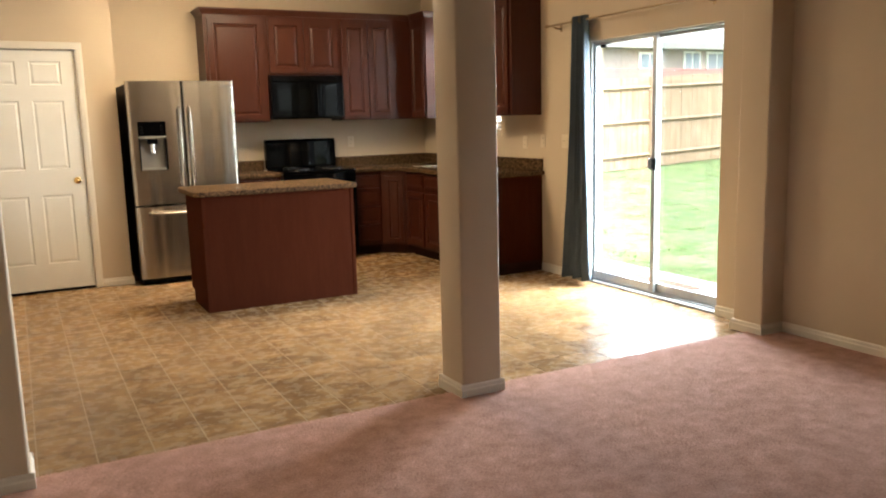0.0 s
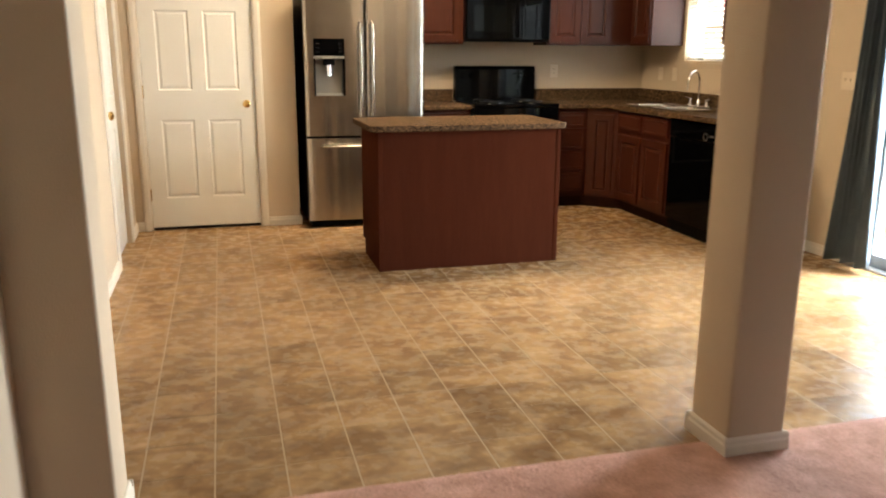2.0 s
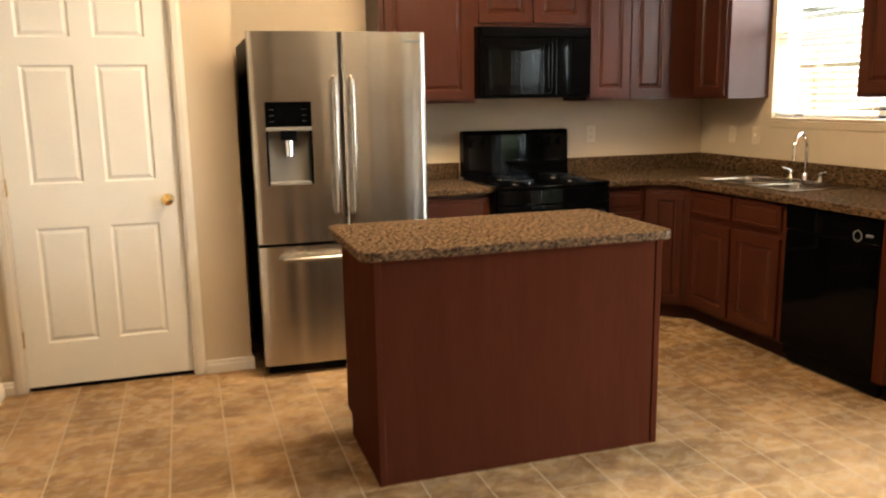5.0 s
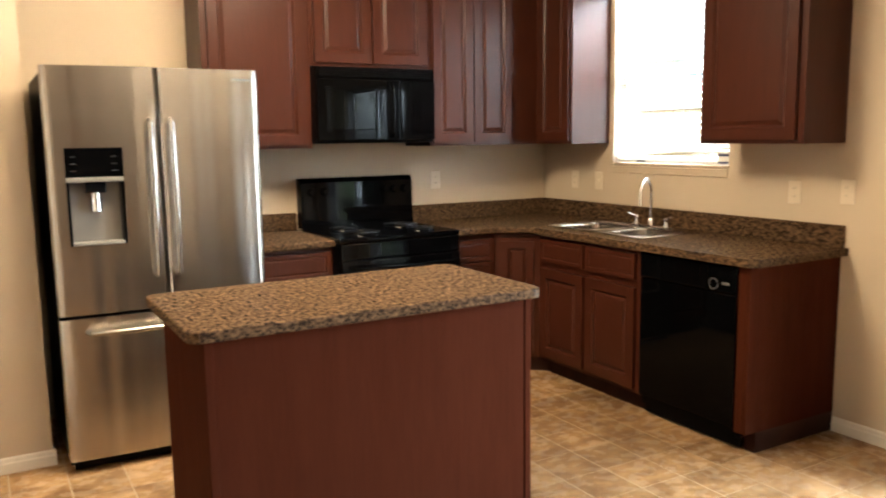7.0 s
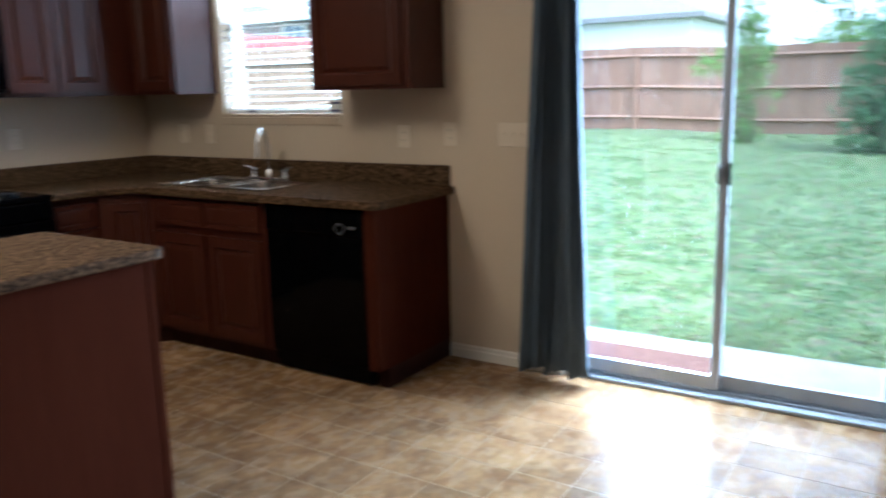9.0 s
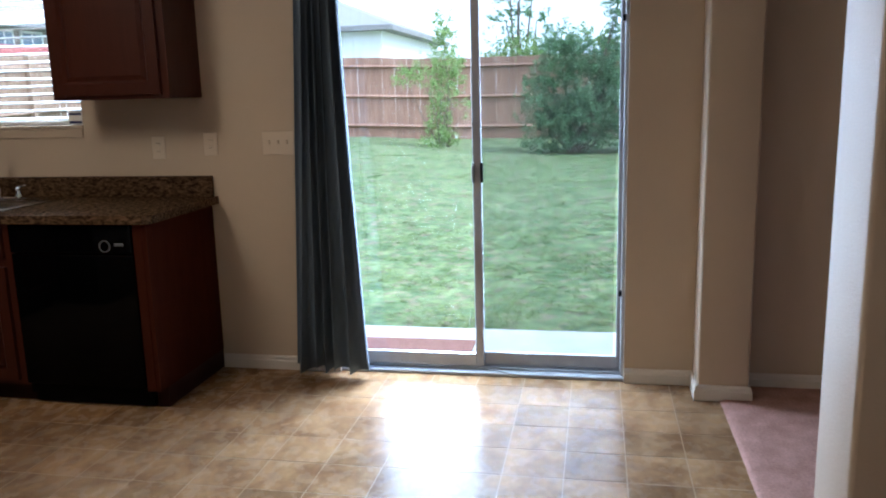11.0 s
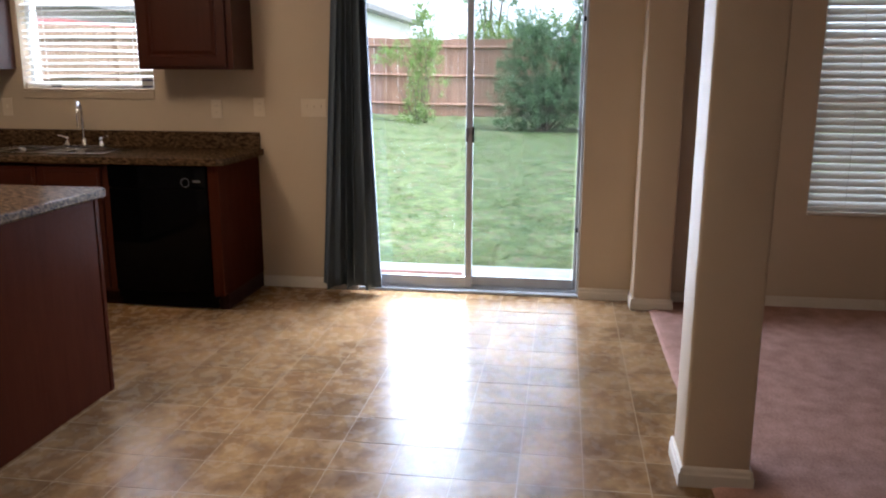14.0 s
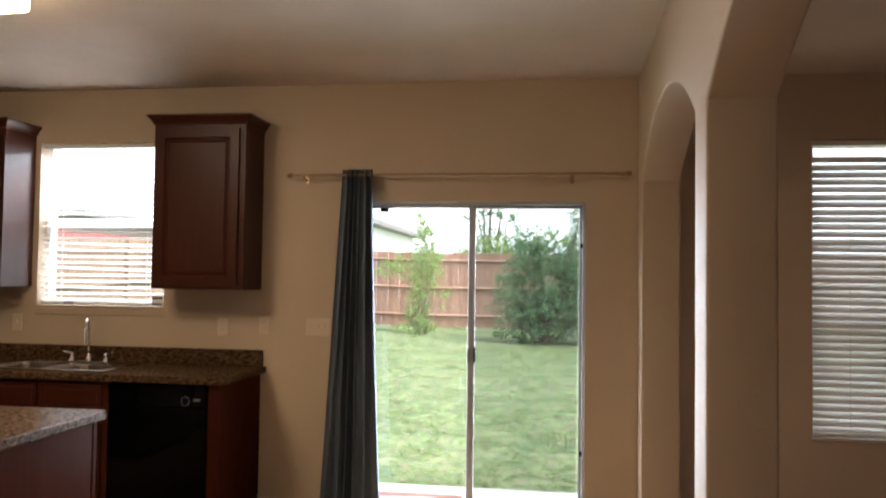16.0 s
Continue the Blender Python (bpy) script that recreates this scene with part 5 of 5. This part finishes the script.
def plant(name, at, blobs, count, size, leaf, label, category, seed, trunk=0.05):
    x, y = at
    z = lawn_height(x, y)
    ob = thing(name, (x, y, z), label, category)
    rng = random.Random(seed)
    wood = bmesh.new()
    for bx, by, bz, r, h in blobs:
        tip = Vector((x + bx, y + by, z + bz))
        base = Vector((x + rng.uniform(-0.1, 0.1), y + rng.uniform(-0.1, 0.1), z - 0.05))
        mid = base.lerp(tip, 0.5) + Vector((rng.uniform(-0.1, 0.1), rng.uniform(-0.1, 0.1), 0))
        tube([base, mid, tip], 0, 7, bm=wood, radii=[trunk, trunk * 0.65, trunk * 0.2])
    part("trunk", wood, BARK, ob, "grey-brown stems")
    bm = bmesh.new()
    leaves([(x + bx, y + by, z + bz, r, h) for bx, by, bz, r, h in blobs], count, size, seed, bm)
    part("crown", bm, leaf, ob, "dense uneven leaves")


ground()
grass()
solid("patio_slab", box(4.745, 5.55, 2.6, 7.6, -0.16, -0.045, 0.01), CONCRETE, "pale concrete patio slab outside the glass door", "patio", kind="structure")
solid("door_mat", box(5.02, 5.27, 5.20, 5.95, -0.044, -0.032, 0.004), BRICK_RED, "thin red-brown mat outside the glass door", "door mat")
fence("fence", (19.0, -4.0), (19.0, 13.0), FENCE_RED, "weathered reddish cedar board fence with posts and rails", 1)
fence("fence", (19.0, 13.0), (5.2, 13.0), FENCE_TAN, "weathered tan cedar board fence with posts and rails", 1)
plant("shrub", (16.6, 7.5), [(0, 0, 0.28, 0.30, 0.30), (0.1, 0.08, 0.70, 0.26, 0.4), (-0.1, -0.05, 1.10, 0.26, 0.4), (0, 0.42, 1.40, 0.30, 0.22), (0.05, 0.80, 1.36, 0.20, 0.16), (0.1, -0.05, 1.6, 0.28, 0.4),
                             (0.05, -0.42, 0.75, 0.16, 0.18), (0, -0.26, 1.45, 0.20, 0.28), (0, 0.12, 0.15, 0.32, 0.16), (0, -0.05, 2.05, 0.20, 0.4), (0, -0.02, 2.4, 0.13, 0.3)],
      7000, 0.036, LEAF_A, "light green upright shrub by the fence", "shrub", 11, 0.018)
plant("bush", (15.4, 4.9), [(0, 0.62, 0.48, 0.42, 0.48), (0.1, 0.15, 0.5, 0.5, 0.5), (0, -0.3, 0.6, 0.6, 0.6), (0, -0.9, 0.7, 0.6, 0.7), (0, 0.60, 1.05, 0.34, 0.40), (0, 0.30, 1.55, 0.36, 0.40), (0, -0.2, 1.3, 0.46, 0.5), (0, -0.7, 1.5, 0.42, 0.5),
                            (0, -0.78, 2.1, 0.32, 0.55), (0, -0.82, 2.65, 0.24, 0.45), (0, 0.28, 1.90, 0.26, 0.28), (0, -1.5, 1.0, 0.7, 1.0), (0, 0.0, 1.80, 0.24, 0.26), (0, -0.85, 3.05, 0.15, 0.3)],
      46000, 0.036, LEAF_B, "large dark green bush in front of the fence", "bush", 12, 0.03)
plant("tree", (27.0, 6.9), [(0, 0, 2.7, 0.5, 0.4), (0.2, 0.5, 3.3, 0.45, 0.25), (0, -0.5, 3.2, 0.4, 0.25), (0, 0.1, 3.8, 0.5, 0.3), (0.1, 0.35, 4.4, 0.4, 0.25), (0, -0.4, 4.2, 0.3, 0.25), (0, 0, 4.9, 0.3, 0.3)],
      900, 0.10, LEAF_B, "loose thin green tree behind the fence", "tree", 13, 0.07)
plant("tree", (24.0, 6.0), [(0, 0, 2.0, 0.8, 0.45), (0, 1.0, 1.9, 0.7, 0.35), (0, -1.2, 2.2, 0.8, 0.5)], 2600, 0.08, LEAF_A, "low spreading green tree behind the fence", "tree", 14, 0.08)


def far_house(name, x0, x1, y0, y1, eave, ridge, side, label, windows, skin):
    """A single-storey house with a hipped roof; windows stand on the wall that faces the lawn."""
    z0 = 0.1
    ob = thing(name, ((x0 + x1) / 2, (y0 + y1) / 2, z0), label, "house")
    part("wall", box(x0, x1, y0, y1, z0 - 0.4, eave), skin, ob)
    bm = bmesh.new()
    o = 0.55
    base = [bm.verts.new((x, y, eave)) for x, y in ((x0 - o, y0 - o), (x1 + o, y0 - o), (x1 + o, y1 + o), (x0 - o, y1 + o))]
    low = [bm.verts.new((v.co.x, v.co.y, eave - 0.18)) for v in base]
    w, l = (x1 - x0) / 2, (y1 - y0) / 2
    m = min(w, l)
    tops = [bm.verts.new(((x0 + x1) / 2 - (w - m), (y0 + y1) / 2 - (l - m), ridge)), bm.verts.new(((x0 + x1) / 2 + (w - m) + 0.01, (y0 + y1) / 2 + (l - m) + 0.01, ridge))]
    if w > l:
        quads = ((base[0], base[1], tops[1], tops[0]), (base[1], base[2], tops[1]), (base[2], base[3], tops[0], tops[1]), (base[3], base[0], tops[0]))
    else:
        quads = ((base[0], base[1], tops[0]), (base[1], base[2], tops[1], tops[0]), (base[2], base[3], tops[1]), (base[3], base[0], tops[0], tops[1]))
    for q in quads:
        bm.faces.new(q)
    for k in range(4):
        bm.faces.new((base[k], base[(k + 1) % 4], low[(k + 1) % 4], low[k]))
    bm.faces.new(low)
    part("roof", bm, ROOF, ob)
    for a, b, za, zb in windows:
        if side == "y":
            win = part("window", box(a, b, y0 - 0.05, y0 + 0.02, za, zb), VINYL, ob)
            part("pane", box(a + 0.07, (a + b) / 2 - 0.03, y0 - 0.06, y0 - 0.045, za + 0.07, zb - 0.07), PANE_FAR, win)
            part("pane", box((a + b) / 2 + 0.03, b - 0.07, y0 - 0.06, y0 - 0.045, za + 0.07, zb - 0.07), PANE_FAR, win)
        else:
            win = part("window", box(x0 - 0.05, x0 + 0.02, a, b, za, zb), VINYL, ob)
            part("pane", box(x0 - 0.06, x0 - 0.045, a + 0.07, b - 0.07, za + 0.07, zb - 0.07), PANE_FAR, win)


far_house("house", 6.0, 27.0, 19.0, 30.0, 3.45, 6.2, "y", "single-storey brick house behind the side fence", [(11.0, 12.0, 2.0, 3.2), (16.8, 17.6, 2.0, 3.2), (18.55, 19.25, 2.0, 3.25), (19.5, 20.35, 2.0, 3.25)], HOUSE_BRICK)
far_house("house", 31.0, 42.0, 12.5, 27.0, 3.95, 6.4, "x", "single-storey pale house behind the back fence", [(17.0, 18.4, 1.6, 2.9)], SIDING)
solid("board_wall", box(5.2, 19.0, 13.9, 13.95, -0.2, 2.36), RED_PAINT, "faded red board wall just behind the side fence", "wall")
solid("outer_wall", box(WX + 0.161, WX + 0.26, BACK - 0.12, -0.5, -0.16, CZ + 0.15), HOUSE_BRICK, "brick outer wall of the house", "wall", kind="structure")

# ---- floors and their pieces ----
PITCH = 0.229
X0, Y0 = 0.33, 4.165


def floors():
    base = thing("floor", (2.2, 6.4, -0.12), "mottled tan square-tile kitchen floor with cream joints", "floor", kind="structure")
    part("joint_bed", box(HALL - 0.1, WX + 0.1, 3.958, WY + 0.1, -0.12, -0.0006), GROUT, base)
    g, b = 0.0017, 0.0012
    bm = bmesh.new()
    h = PITCH / 2
    u, v = h - g, h - 0.8 * g
    lo = [bm.verts.new((x, y, -0.006)) for x, y in ((-u, -v), (u, -v), (u, v), (-u, v))]
    hi = [bm.verts.new((x, y, 0)) for x, y in ((b - u, b * 0.5 - v), (u - b, b * 0.5 - v), (u - b, v - b * 0.5), (b - u, v - b * 0.5))]
    bm.faces.new(hi)
    for k in range(4):
        bm.faces.new((lo[k], lo[(k + 1) % 4], hi[(k + 1) % 4], hi[k]))
    shape = [v.co.copy() for v in lo + hi]
    me = finish(bm, TILE, "tile")
    rng = random.Random(5)
    verts, faces = [], []
    for i in range(-16, 19):
        for j in range(-1, 21):
            x, y = X0 + PITCH * (i + 0.5), Y0 + PITCH * (j + 0.5)
            if x > WX + 0.05 or y > WY or (i < -2 and y > 5.3) or x < HALL:
                continue
            if 0 <= i <= 18 and y < 7.5:
                t = new("tile", me)
                t.parent = base
                t.location = Vector((x, y, rng.uniform(-0.0003, 0.0003))) - PLACE[base]
            else:
                k = len(verts)
                verts += [tuple(c + Vector((x, y, 0))) for c in shape]
                faces += [(k + 4, k + 5, k + 6, k + 7)] + [(k + q, k + (q + 1) % 4, k + 4 + (q + 1) % 4, k + 4 + q) for q in range(4)]
    rest = bpy.data.meshes.new("far_tiles")
    rest.from_pydata([tuple(Vector(v) - PLACE[base]) for v in verts], [], faces)
    rest.materials.append(TILE)
    ob = new("far_tiles", rest)
    ob.parent = base
    tagged(ob, kind="stuff")


def carpet_height(x, y):
    return 0.010 + 0.0012 * noise.noise(Vector((x * 5, y * 5, 0))) + 0.0010 * noise.noise(Vector((x * 13, y * 13, 3)))


def carpet():
    """The living room carpet: a sheet with soft dents and a rounded edge towards the tiles."""
    bm = bmesh.new()
    nx, ny = 160, 220
    x0, x1, y0, y1 = 0.0, WX + 0.05, BACK - 0.05, 3.962
    grid = []
    for j in range(ny + 1):
        y = y0 + (y1 - y0) * j / ny
        row = []
        for i in range(nx + 1):
            x = x0 + (x1 - x0) * i / nx
            z = carpet_height(x, y)
            if j == ny:
                z = -0.002
            row.append(bm.verts.new((x, y + (0.004 * noise.noise(Vector((x * 9, 0, 7))) if j >= ny - 1 else 0), z)))
        grid.append(row)
    for j in range(ny):
        for i in range(nx):
            bm.faces.new((grid[j][i], grid[j][i + 1], grid[j + 1][i + 1], grid[j + 1][i]))
    solid("carpet", bm, CARPET, "mauve-brown cut-pile carpet over the living room floor", "carpet", kind="structure", smooth=True, at=(0, 0, 0))
    solid("floor_living", box(0.0, WX + 0.1, BACK - 0.1, 3.957, -0.12, -0.003), GROUT, "plain floor slab under the carpet", "floor", kind="structure")


def carpet_pile():
    """Short leaning tufts over the part of the carpet that is walked past."""
    rng = np.random.default_rng(8)
    n = 200000
    x, y = 0.12 + 4.43 * rng.random(n), 0.9 + 3.04 * rng.random(n)
    ang, h = rng.random(n) * 2 * math.pi, 0.0012 + 0.0012 * rng.random(n)
    wide, far = 0.0022 + 0.002 * rng.random(n), 0.005 + 0.006 * rng.random(n)
    keep = ~((x > 2.22) & (x < 2.50) & (y > 3.80)) & ~((x < 0.33) & (y > 3.80))
    x, y, ang, h, wide, far = (a[keep] for a in (x, y, ang, h, wide, far))
    verts = np.zeros((len(x), 3, 3))
    z = np.array([carpet_height(a, b) for a, b in zip(x.tolist(), y.tolist())])
    c, d = np.cos(ang), np.sin(ang)
    verts[:, 0] = np.stack([x + wide * d, y - wide * c, z], 1)
    verts[:, 2] = np.stack([x - wide * d, y + wide * c, z], 1)
    verts[:, 1] = np.stack([x + far * c, y + far * d, z + h], 1)
    me = bpy.data.meshes.new("carpet_pile")
    me.from_pydata(verts.reshape(-1, 3).tolist(), [], np.arange(len(x) * 3).reshape(-1, 3).tolist())
    me.materials.append(CARPET)
    tagged(new("carpet_pile", me), "short mauve-brown carpet tufts", "carpet pile", kind="stuff")


floors()
carpet()
carpet_pile()
